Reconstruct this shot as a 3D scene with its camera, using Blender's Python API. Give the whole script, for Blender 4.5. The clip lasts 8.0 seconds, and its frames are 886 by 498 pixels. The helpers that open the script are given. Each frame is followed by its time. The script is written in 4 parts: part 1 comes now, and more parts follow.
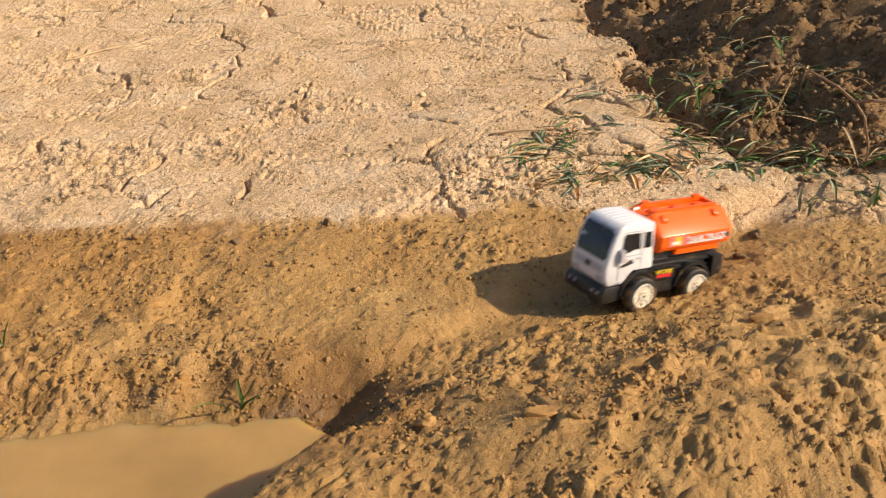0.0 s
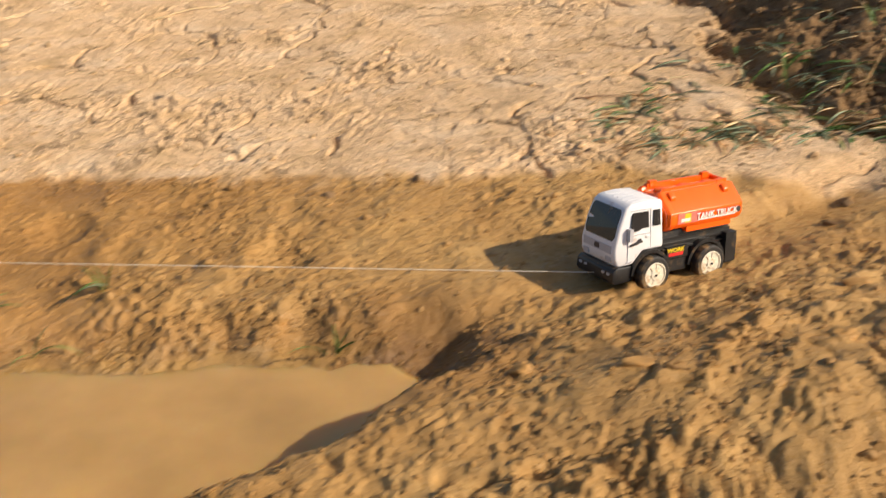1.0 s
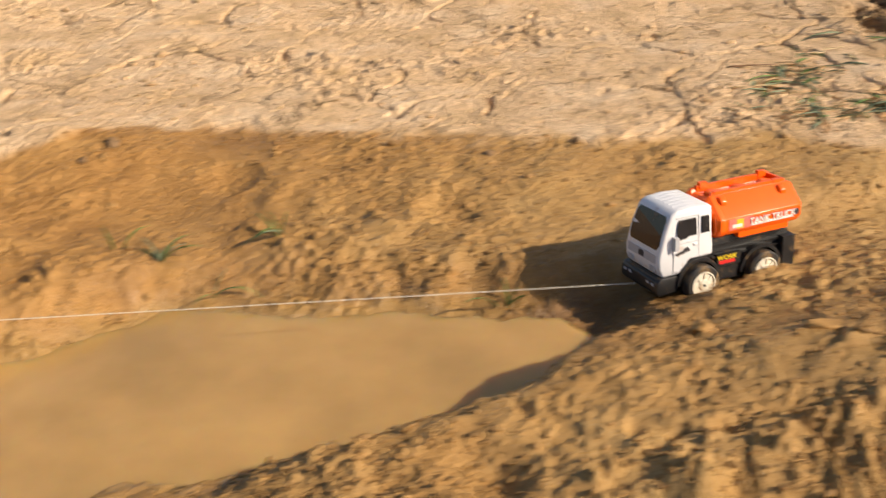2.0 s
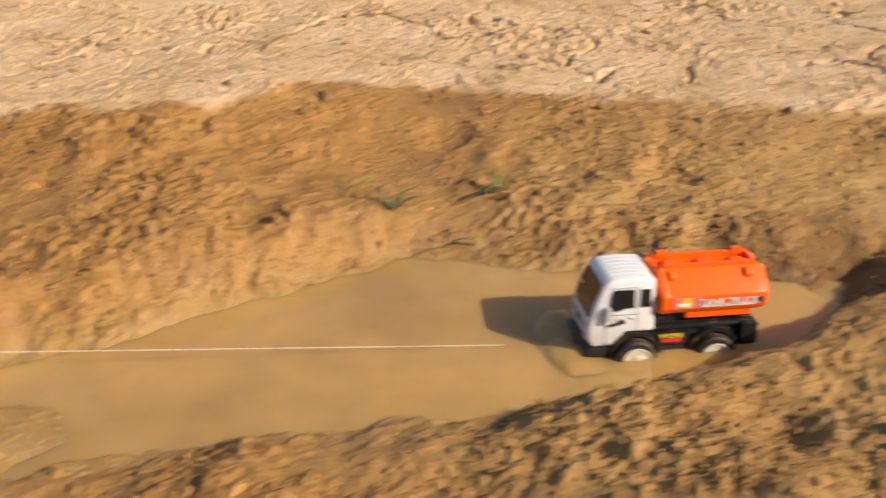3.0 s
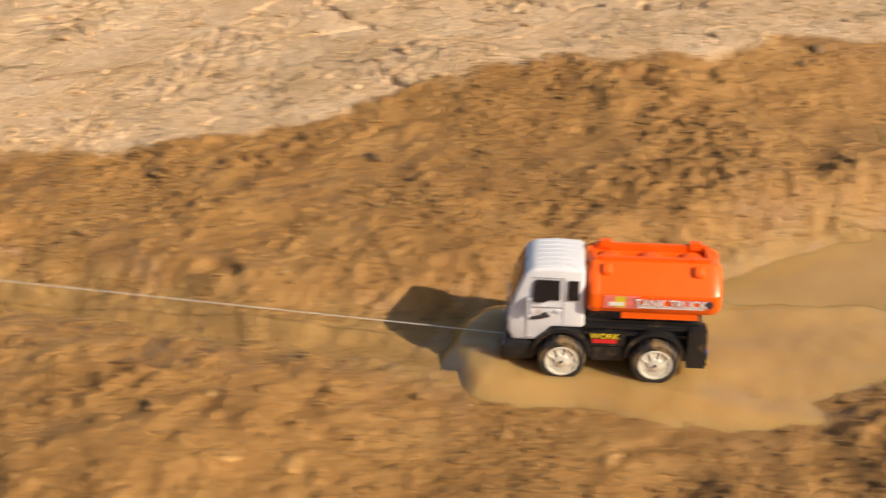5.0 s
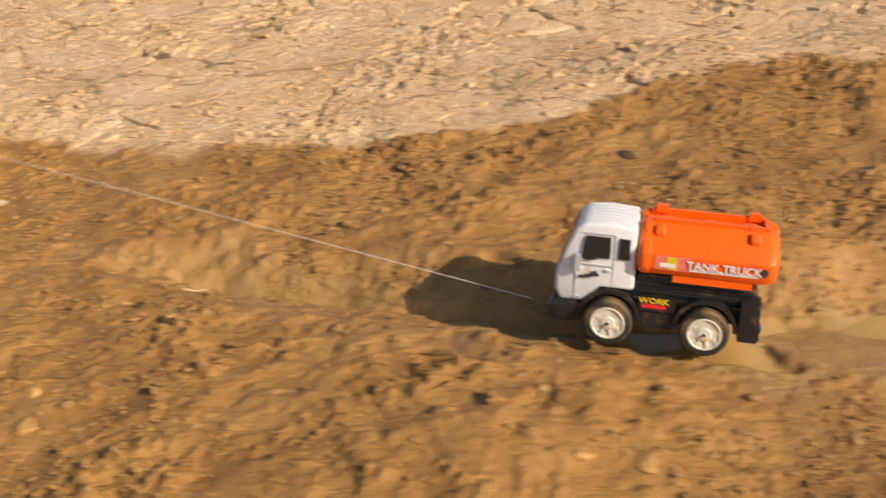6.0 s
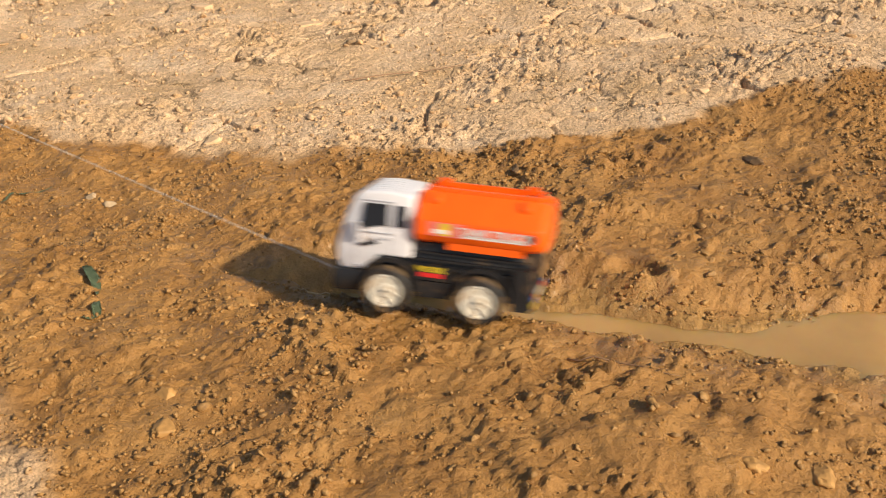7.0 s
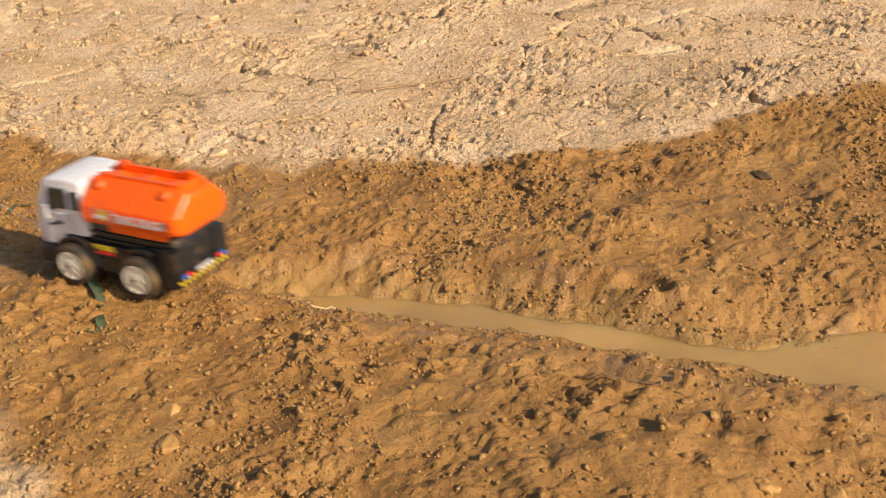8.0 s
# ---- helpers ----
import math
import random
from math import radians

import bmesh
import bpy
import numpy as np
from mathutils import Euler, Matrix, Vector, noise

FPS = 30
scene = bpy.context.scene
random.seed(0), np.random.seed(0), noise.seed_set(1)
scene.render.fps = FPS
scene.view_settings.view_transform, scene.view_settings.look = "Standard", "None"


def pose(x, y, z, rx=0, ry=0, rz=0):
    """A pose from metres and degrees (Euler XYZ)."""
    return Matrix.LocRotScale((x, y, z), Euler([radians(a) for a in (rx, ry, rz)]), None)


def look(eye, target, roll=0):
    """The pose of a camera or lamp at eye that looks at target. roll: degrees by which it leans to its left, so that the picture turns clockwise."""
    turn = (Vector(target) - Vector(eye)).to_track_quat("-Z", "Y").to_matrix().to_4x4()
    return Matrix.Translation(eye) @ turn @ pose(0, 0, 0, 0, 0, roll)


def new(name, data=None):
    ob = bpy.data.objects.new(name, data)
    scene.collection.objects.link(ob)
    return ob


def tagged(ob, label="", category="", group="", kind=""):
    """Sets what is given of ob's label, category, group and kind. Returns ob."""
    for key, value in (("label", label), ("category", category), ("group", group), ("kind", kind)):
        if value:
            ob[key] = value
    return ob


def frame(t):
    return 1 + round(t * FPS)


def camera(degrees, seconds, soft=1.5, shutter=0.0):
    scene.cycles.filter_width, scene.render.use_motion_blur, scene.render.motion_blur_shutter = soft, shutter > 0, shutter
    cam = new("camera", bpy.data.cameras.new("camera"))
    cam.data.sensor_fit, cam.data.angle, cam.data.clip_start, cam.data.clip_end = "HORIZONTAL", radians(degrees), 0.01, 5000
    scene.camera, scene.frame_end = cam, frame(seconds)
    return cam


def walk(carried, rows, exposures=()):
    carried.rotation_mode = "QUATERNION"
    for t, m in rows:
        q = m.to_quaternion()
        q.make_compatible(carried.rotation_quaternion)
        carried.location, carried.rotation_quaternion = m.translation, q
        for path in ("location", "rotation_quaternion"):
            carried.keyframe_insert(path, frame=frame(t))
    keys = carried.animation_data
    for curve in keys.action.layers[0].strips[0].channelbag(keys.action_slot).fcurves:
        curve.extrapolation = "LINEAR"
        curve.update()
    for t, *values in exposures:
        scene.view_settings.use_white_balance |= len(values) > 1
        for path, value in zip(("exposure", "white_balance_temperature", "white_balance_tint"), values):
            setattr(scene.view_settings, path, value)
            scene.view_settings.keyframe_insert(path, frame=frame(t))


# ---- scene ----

# ---------------------------------------------------------------- camera
cam = camera(43.0, 8.0, soft=1.1, shutter=1.0)
PATH = [
    (0.0, 0.0000, 0.0000, 0.7446, 64.82, 2.75, -1.29),
    (0.5, -0.0162, -0.0161, 0.7371, 64.84, 2.46, -0.58),
    (1.0, -0.0572, -0.0393, 0.7311, 63.77, 2.40, 1.88),
    (1.5, -0.1007, -0.0618, 0.7336, 62.95, 2.45, 4.31),
    (3.0, -0.4115, -0.1606, 0.7064, 61.99, 1.49, 10.75),
    (3.5, -0.5232, -0.2055, 0.6947, 61.73, 1.57, 12.38),
    (4.0, -0.6624, -0.2487, 0.6900, 61.70, 2.09, 13.30),
    (4.5, -0.8499, -0.3083, 0.6837, 61.66, 2.57, 15.03),
    (5.0, -1.0088, -0.3523, 0.6836, 61.56, 3.05, 17.10),
    (6.5, -1.3799, -0.4248, 0.6219, 63.59, 3.47, 21.50),
    (7.0, -1.4100, -0.4251, 0.6124, 64.03, 3.59, 22.29),
    (7.5, -1.4118, -0.4157, 0.6119, 64.19, 3.42, 22.44),
    (8.0, -1.4191, -0.4155, 0.6139, 64.51, 3.41, 22.54),
]
walk(cam, [(r[0], pose(*r[1:])) for r in PATH], exposures=[(0.0, 0.07), (1.5, 0.10), (3.0, 0.05), (5.0, -0.04), (8.0, 0.0)])

# ---------------------------------------------------------------- light
SUN_TO = Vector((1.0, -0.22, 0.62)).normalized()
world = bpy.data.worlds.new("sky")
scene.world = world
world.use_nodes = True
wn = world.node_tree.nodes
sky = wn.new("ShaderNodeTexSky")
sky.sky_type = "NISHITA"
sky.sun_disc = False
sky.sun_elevation = math.asin(SUN_TO.z)
sky.sun_rotation = math.atan2(SUN_TO.x, SUN_TO.y)
sky.dust_density = 2.0
wn["Background"].inputs["Strength"].default_value = 0.10
world.node_tree.links.new(sky.outputs[0], wn["Background"].inputs["Color"])
sun = new("sun", bpy.data.lights.new("sun", "SUN"))
sun.data.energy = 4.9
sun.data.angle = radians(0.6)
sun.data.color = (1.0, 0.86, 0.66)
sun.matrix_world = look(tuple(SUN_TO * 20), (0, 0, 0))


# ---------------------------------------------------------------- materials
def material(name, color, rough=0.5, metal=0.0, spec=0.5, vary=0.0, scale=300.0, bump=0.0, bump_scale=400.0, dirt=None, dirt_amount=0.0, dirt_scale=60.0, coat=0.0):
    """A procedural surface: base colour with two scales of variation, dirt patches and fine relief."""
    m = bpy.data.materials.new(name)
    m.use_nodes = True
    n, l = m.node_tree.nodes, m.node_tree.links
    b = n["Principled BSDF"]
    b.inputs["Roughness"].default_value = rough
    b.inputs["Metallic"].default_value = metal
    b.inputs["Specular IOR Level"].default_value = spec
    b.inputs["Coat Weight"].default_value = coat
    tc = n.new("ShaderNodeTexCoord")
    rgb = n.new("ShaderNodeRGB")
    rgb.outputs[0].default_value = (*color, 1)
    out = rgb.outputs[0]
    if vary:
        nz = n.new("ShaderNodeTexNoise")
        nz.inputs["Scale"].default_value = scale
        nz.inputs["Detail"].default_value = 5
        l.new(tc.outputs["Object"], nz.inputs["Vector"])
        mp = n.new("ShaderNodeMapRange")
        mp.inputs["From Min"].default_value, mp.inputs["From Max"].default_value = 0.3, 0.7
        mp.inputs["To Min"].default_value, mp.inputs["To Max"].default_value = 1 - vary, 1 + vary
        l.new(nz.outputs["Fac"], mp.inputs["Value"])
        mx = n.new("ShaderNodeVectorMath")
        mx.operation = "SCALE"
        l.new(out, mx.inputs[0])
        l.new(mp.outputs[0], mx.inputs["Scale"])
        out = mx.outputs[0]
    if dirt:
        dz = n.new("ShaderNodeTexNoise")
        dz.inputs["Scale"].default_value = dirt_scale
        dz.inputs["Detail"].default_value = 8
        dz.inputs["Roughness"].default_value = 0.65
        l.new(tc.outputs["Object"], dz.inputs["Vector"])
        dm = n.new("ShaderNodeMapRange")
        dm.inputs["From Min"].default_value, dm.inputs["From Max"].default_value = 0.62 - dirt_amount * 0.4, 0.78 - dirt_amount * 0.3
        dm.inputs["To Max"].default_value = 0.85
        l.new(dz.outputs["Fac"], dm.inputs["Value"])
        mix = n.new("ShaderNodeMix")
        mix.data_type = "RGBA"
        l.new(dm.outputs[0], mix.inputs["Factor"])
        l.new(out, mix.inputs["A"])
        mix.inputs["B"].default_value = (*dirt, 1)
        out = mix.outputs["Result"]
        rm = n.new("ShaderNodeMapRange")
        rm.inputs["To Min"].default_value, rm.inputs["To Max"].default_value = rough, 0.9
        l.new(dm.outputs[0], rm.inputs["Value"])
        l.new(rm.outputs[0], b.inputs["Roughness"])
    l.new(out, b.inputs["Base Color"])
    if bump:
        bz = n.new("ShaderNodeTexNoise")
        bz.inputs["Scale"].default_value = bump_scale
        bz.inputs["Detail"].default_value = 6
        l.new(tc.outputs["Object"], bz.inputs["Vector"])
        bp = n.new("ShaderNodeBump")
        bp.inputs["Strength"].default_value = bump
        bp.inputs["Distance"].default_value = 0.002
        l.new(bz.outputs["Fac"], bp.inputs["Height"])
        l.new(bp.outputs[0], b.inputs["Normal"])
    return m


MUD = (0.435, 0.221, 0.0635)


def earth_material(name):
    """Loam that is pale and matt where dry, ochre and slightly glossy where wet, dark brown where it is rich in humus."""
    m = bpy.data.materials.new(name)
    m.use_nodes = True
    n, l = m.node_tree.nodes, m.node_tree.links
    b = n["Principled BSDF"]
    tc = n.new("ShaderNodeTexCoord")

    def noise_node(scale, detail=6.0, rough=0.6):
        z = n.new("ShaderNodeTexNoise")
        z.inputs["Scale"].default_value = scale
        z.inputs["Detail"].default_value = detail
        z.inputs["Roughness"].default_value = rough
        l.new(tc.outputs["Object"], z.inputs["Vector"])
        return z

    def ramp(z, stops):
        r = n.new("ShaderNodeValToRGB")
        r.color_ramp.elements[0].position, r.color_ramp.elements[0].color = stops[0][0], (*stops[0][1], 1)
        r.color_ramp.elements[1].position, r.color_ramp.elements[1].color = stops[-1][0], (*stops[-1][1], 1)
        for p, c in stops[1:-1]:
            r.color_ramp.elements.new(p).color = (*c, 1)
        l.new(z.outputs["Fac"], r.inputs["Fac"])
        return r

    def mix(f, a, c, mode="MIX"):
        x = n.new("ShaderNodeMix")
        x.data_type, x.blend_type = "RGBA", mode
        if isinstance(f, float):
            x.inputs["Factor"].default_value = f
        else:
            l.new(f, x.inputs["Factor"])
        l.new(a, x.inputs["A"])
        l.new(c, x.inputs["B"])
        return x.outputs["Result"]

    def attribute(name_):
        a = n.new("ShaderNodeAttribute")
        a.attribute_name = name_
        return a.outputs["Fac"]

    wet = ramp(noise_node(9, 8, 0.65), [(0.28, (0.313, 0.152, 0.042)), (0.5, MUD), (0.72, (0.513, 0.278, 0.089))])
    dry = ramp(noise_node(7, 8, 0.65), [(0.28, (0.68, 0.44, 0.22)), (0.5, (0.86, 0.58, 0.335)), (0.72, (0.91, 0.67, 0.44))])
    dark = ramp(noise_node(14, 8, 0.7), [(0.3, (0.19, 0.11, 0.05)), (0.7, (0.40, 0.24, 0.11))])
    silt = n.new("ShaderNodeRGB")
    silt.outputs[0].default_value = (0.46, 0.265, 0.088, 1)
    crusted = ramp(noise_node(11, 8, 0.65), [(0.3, (0.50, 0.29, 0.095)), (0.7, (0.68, 0.43, 0.17))])
    col = mix(attribute("crusted"), wet.outputs[0], crusted.outputs[0])
    # dark tone for soaked loam and for the bank's shade, painted as colour
    soaked_shade = ramp(noise_node(16, 6, 0.65), [(0.3, (0.17, 0.085, 0.026)), (0.7, (0.30, 0.155, 0.047))])
    col = mix(attribute("film"), col, silt.outputs[0])
    col = mix(attribute("damp_shade"), col, soaked_shade.outputs[0])
    col = mix(attribute("dry"), col, dry.outputs[0])
    col = mix(attribute("humus"), col, dark.outputs[0])
    grit = ramp(noise_node(170, 4, 0.7), [(0.25, (0.60, 0.56, 0.52)), (0.5, (1, 1, 1)), (0.8, (1.25, 1.25, 1.22))])
    sandy = n.new("ShaderNodeMapRange")
    sandy.inputs["To Min"].default_value, sandy.inputs["To Max"].default_value = 0.32, 0.85
    l.new(attribute("dry"), sandy.inputs["Value"])
    col = mix(sandy.outputs[0], col, grit.outputs[0], "MULTIPLY")
    sand = ramp(noise_node(430, 3, 0.7), [(0.3, (0.58, 0.55, 0.52)), (0.5, (1, 1, 1)), (0.72, (1.38, 1.38, 1.36))])
    col = mix(sandy.outputs[0], col, sand.outputs[0], "MULTIPLY")
    blot = ramp(noise_node(38, 5, 0.6), [(0.3, (0.80, 0.77, 0.73)), (0.55, (1, 1, 1))])
    col = mix(0.75, col, blot.outputs[0], "MULTIPLY")
    l.new(col, b.inputs["Base Color"])
    rz = n.new("ShaderNodeMapRange")
    rz.inputs["From Min"].default_value, rz.inputs["From Max"].default_value = 0.35, 0.65
    rz.inputs["To Min"].default_value, rz.inputs["To Max"].default_value = 0.22, 0.66
    l.new(noise_node(55, 6).outputs["Fac"], rz.inputs["Value"])
    rm = n.new("ShaderNodeMix")
    l.new(attribute("dry"), rm.inputs["Factor"])
    l.new(rz.outputs[0], rm.inputs["A"])
    rm.inputs["B"].default_value = 0.97
    film = n.new("ShaderNodeMix")
    l.new(attribute("film"), film.inputs["Factor"])
    l.new(rm.outputs["Result"], film.inputs["A"])
    film.inputs["B"].default_value = 0.18
    moist = n.new("ShaderNodeMix")
    l.new(attribute("sheen"), moist.inputs["Factor"])
    l.new(film.outputs["Result"], moist.inputs["A"])
    moist.inputs["B"].default_value = 0.30
    l.new(moist.outputs["Result"], b.inputs["Roughness"])
    thin = n.new("ShaderNodeMath")
    thin.operation = "MULTIPLY"
    thin.inputs[1].default_value = 0.9
    l.new(attribute("sheen"), thin.inputs[0])
    l.new(thin.outputs[0], b.inputs["Coat Weight"])
    b.inputs["Coat Roughness"].default_value = 0.15
    b.inputs["Specular IOR Level"].default_value = 0.35
    b1 = n.new("ShaderNodeBump")
    coarse = n.new("ShaderNodeMapRange")
    coarse.inputs["To Min"].default_value, coarse.inputs["To Max"].default_value = 0.62, 0.95
    l.new(attribute("dry"), coarse.inputs["Value"])
    l.new(coarse.outputs[0], b1.inputs["Strength"])
    b1.inputs["Distance"].default_value = 0.006
    l.new(noise_node(120, 8, 0.7).outputs["Fac"], b1.inputs["Height"])
    b2 = n.new("ShaderNodeBump")
    b2.inputs["Strength"].default_value = 0.6
    b2.inputs["Distance"].default_value = 0.002
    l.new(noise_node(520, 5, 0.7).outputs["Fac"], b2.inputs["Height"])
    l.new(b1.outputs[0], b2.inputs["Normal"])
    # crumb structure: rounded grains of a few millimetres
    last = b2
    for scale, distance, strength in ((140, 0.0050, 0.40), (310, 0.003, 0.32)):
        vo = n.new("ShaderNodeTexVoronoi")
        vo.feature = "F1"
        vo.inputs["Scale"].default_value = scale
        vo.inputs["Randomness"].default_value = 1.0
        warp = n.new("ShaderNodeVectorMath")
        warp.operation = "MULTIPLY_ADD"
        wz = noise_node(scale * 0.5, 4)
        l.new(wz.outputs["Color"], warp.inputs[0])
        warp.inputs[1].default_value = (2.4 / scale,) * 3
        l.new(tc.outputs["Object"], warp.inputs[2])
        l.new(warp.outputs[0], vo.inputs["Vector"])
        bv = n.new("ShaderNodeBump")
        bv.invert = True
        part_of = n.new("ShaderNodeMath")
        part_of.operation = "MULTIPLY"
        part_of.inputs[1].default_value = strength * 1.1
        l.new(coarse.outputs[0], part_of.inputs[0])
        l.new(part_of.outputs[0], bv.inputs["Strength"])
        bv.inputs["Distance"].default_value = distance
        l.new(vo.outputs["Distance"], bv.inputs["Height"])
        l.new(last.outputs[0], bv.inputs["Normal"])
        last = bv
    # fine cracks in the dry crust
    vc = n.new("ShaderNodeTexVoronoi")
    vc.feature = "DISTANCE_TO_EDGE"
    vc.inputs["Scale"].default_value = 7.5
    bend = n.new("ShaderNodeVectorMath")
    bend.operation = "MULTIPLY_ADD"
    l.new(noise_node(11, 6, 0.7).outputs["Color"], bend.inputs[0])
    bend.inputs[1].default_value = (0.16,) * 3
    l.new(tc.outputs["Object"], bend.inputs[2])
    l.new(bend.outputs[0], vc.inputs["Vector"])
    slit = n.new("ShaderNodeMapRange")
    slit.inputs["From Max"].default_value = 0.022
    l.new(vc.outputs["Distance"], slit.inputs["Value"])
    some = n.new("ShaderNodeMapRange")
    some.inputs["From Min"].default_value, some.inputs["From Max"].default_value = 0.45, 0.58
    l.new(noise_node(3.3, 4).outputs["Fac"], some.inputs["Value"])
    where = n.new("ShaderNodeMath")
    where.operation = "MULTIPLY"
    l.new(some.outputs[0], where.inputs[0])
    l.new(attribute("dry"), where.inputs[1])
    bc = n.new("ShaderNodeBump")
    bc.inputs["Distance"].default_value = 0.012
    l.new(where.outputs[0], bc.inputs["Strength"])
    l.new(slit.outputs[0], bc.inputs["Height"])
    l.new(last.outputs[0], bc.inputs["Normal"])
    last = bc
    l.new(last.outputs[0], b.inputs["Normal"])
    l.new(last.outputs[0], b.inputs["Coat Normal"])
    return m


def clod_material(name, low, high, rough):
    """Loose crumbs of loam: each lump a shade of its own, with fine grain."""
    m = material(name, low, rough, bump=1.0, bump_scale=260)
    n, l = m.node_tree.nodes, m.node_tree.links
    g = n.new("ShaderNodeNewGeometry")
    r = n.new("ShaderNodeValToRGB")
    r.color_ramp.elements[0].color, r.color_ramp.elements[1].color = (*low, 1), (*high, 1)
    l.new(g.outputs["Random Per Island"], r.inputs["Fac"])
    z = n.new("ShaderNodeTexNoise")
    z.inputs["Scale"].default_value = 260
    z.inputs["Detail"].default_value = 5
    tc = n.new("ShaderNodeTexCoord")
    l.new(tc.outputs["Object"], z.inputs["Vector"])
    mp = n.new("ShaderNodeMapRange")
    mp.inputs["From Min"].default_value, mp.inputs["From Max"].default_value = 0.3, 0.7
    mp.inputs["To Min"].default_value, mp.inputs["To Max"].default_value = 0.7, 1.2
    l.new(z.outputs["Fac"], mp.inputs["Value"])
    s = n.new("ShaderNodeVectorMath")
    s.operation = "SCALE"
    l.new(r.outputs[0], s.inputs[0])
    l.new(mp.outputs[0], s.inputs["Scale"])
    l.new(s.outputs[0], n["Principled BSDF"].inputs["Base Color"])
    return m


def water_material():
    """Muddy water: an opaque ochre suspension under a smooth surface."""
    m = material("muddy_water", (0.51, 0.305, 0.108), 0.07, spec=0.5, vary=0.16, scale=7.0, bump=0.25, bump_scale=22)
    b = m.node_tree.nodes["Principled BSDF"]
    b.inputs["Subsurface Weight"].default_value = 0.85
    b.inputs["Subsurface Radius"].default_value = (1.0, 0.7, 0.35)
    b.inputs["Subsurface Scale"].default_value = 0.05
    return m


EARTH = earth_material("loam")
WET_CLODS = clod_material("wet_loam_clods", (0.29, 0.152, 0.044), (0.45, 0.248, 0.078), 0.6)
DRY_CRUMBS = clod_material("dry_loam_crumbs", (0.48, 0.30, 0.145), (0.78, 0.52, 0.285), 0.95)
HUMUS_CLODS = clod_material("humous_clods", (0.12, 0.068, 0.03), (0.38, 0.225, 0.10), 0.9)
PALE_STONE = material("pale_stone", (0.50, 0.35, 0.20), 0.85, vary=0.2, scale=90, bump=0.6, bump_scale=160)
WATER = water_material()
WHITE_PLASTIC = material("white_plastic", (0.80, 0.78, 0.80), 0.35, vary=0.03, scale=60, dirt=MUD, dirt_amount=0.05, dirt_scale=45)
ORANGE_PLASTIC = material("orange_plastic", (1.0, 0.135, 0.007), 0.24, vary=0.04, scale=40, bump=0.04, bump_scale=120)
BLACK_PLASTIC = material("black_plastic", (0.018, 0.017, 0.018), 0.38, vary=0.2, scale=120, dirt=(0.26, 0.15, 0.06), dirt_amount=0.12, dirt_scale=50)
DARK_WINDOW = material("dark_window_film", (0.02, 0.018, 0.02), 0.16, vary=0.2, scale=40, dirt=(0.16, 0.11, 0.06), dirt_amount=0.05)
GREY_PLASTIC = material("grey_plastic", (0.48, 0.47, 0.50), 0.4, vary=0.05, scale=60)
RUBBER = material("black_tyre", (0.022, 0.020, 0.019), 0.6, vary=0.2, scale=100, bump=0.3, bump_scale=300, dirt=(0.33, 0.20, 0.08), dirt_amount=0.35, dirt_scale=70)
RIM_WHITE = material("cream_rim", (0.76, 0.70, 0.58), 0.4, vary=0.06, scale=80, dirt=(0.46, 0.28, 0.11), dirt_amount=0.25, dirt_scale=90)
RED_PRINT = material("red_print", (0.75, 0.03, 0.03), 0.3, vary=0.1, scale=80)
PINK_PRINT = material("pink_print", (0.85, 0.20, 0.16), 0.3, vary=0.15, scale=120)
WHITE_PRINT = material("white_print", (0.86, 0.82, 0.76), 0.3, vary=0.06, scale=120)
YELLOW_PRINT = material("yellow_print", (0.80, 0.58, 0.03), 0.35, vary=0.08, scale=120)
DARK_PRINT = material("dark_print", (0.05, 0.045, 0.05), 0.35, vary=0.1, scale=120)
BLUE_PRINT = material("blue_print", (0.05, 0.16, 0.55), 0.3, vary=0.1, scale=120)
GRASS = material("green_grass", (0.18, 0.30, 0.075), 0.5, vary=0.3, scale=40)
GRASS_DULL = material("dull_green_grass", (0.30, 0.34, 0.21), 0.6, vary=0.3, scale=40)
LEAF_BLUE = material("bluish_green_leaf", (0.20, 0.26, 0.14), 0.5, vary=0.25, scale=60)
STRAW = material("dry_straw", (0.66, 0.48, 0.26), 0.7, vary=0.25, scale=60, bump=0.3)
TWIG = material("brown_twig", (0.33, 0.19, 0.10), 0.75, vary=0.3, scale=70, bump=0.5)
THREAD = material("white_thread", (0.80, 0.74, 0.64), 0.6, vary=0.1, scale=200)


# ---------------------------------------------------------------- noise and terrain
def lattice(ix, iy, seed):
    h = (ix.astype(np.int64) * 374761393 + iy.astype(np.int64) * 668265263 + seed * 974634577) & 0xFFFFFFFF
    h = ((h ^ (h >> 13)) * 1274126177) & 0xFFFFFFFF
    return ((h ^ (h >> 16)) & 0xFFFF) / 65535.0


def gnoise(x, y, wave, seed):
    """Gradient noise of about -1 to 1 with features of the size wave."""
    x, y = x / wave, y / wave
    ix, iy = np.floor(x), np.floor(y)
    fx, fy = x - ix, y - iy
    u, v = fx * fx * fx * (fx * (fx * 6 - 15) + 10), fy * fy * fy * (fy * (fy * 6 - 15) + 10)
    total = 0
    for a in (0, 1):
        for c in (0, 1):
            ang = lattice(ix + a, iy + c, seed) * 2 * np.pi
            total = total + (u if a else 1 - u) * (v if c else 1 - v) * (np.cos(ang) * (fx - a) + np.sin(ang) * (fy - c))
    return total * 1.5


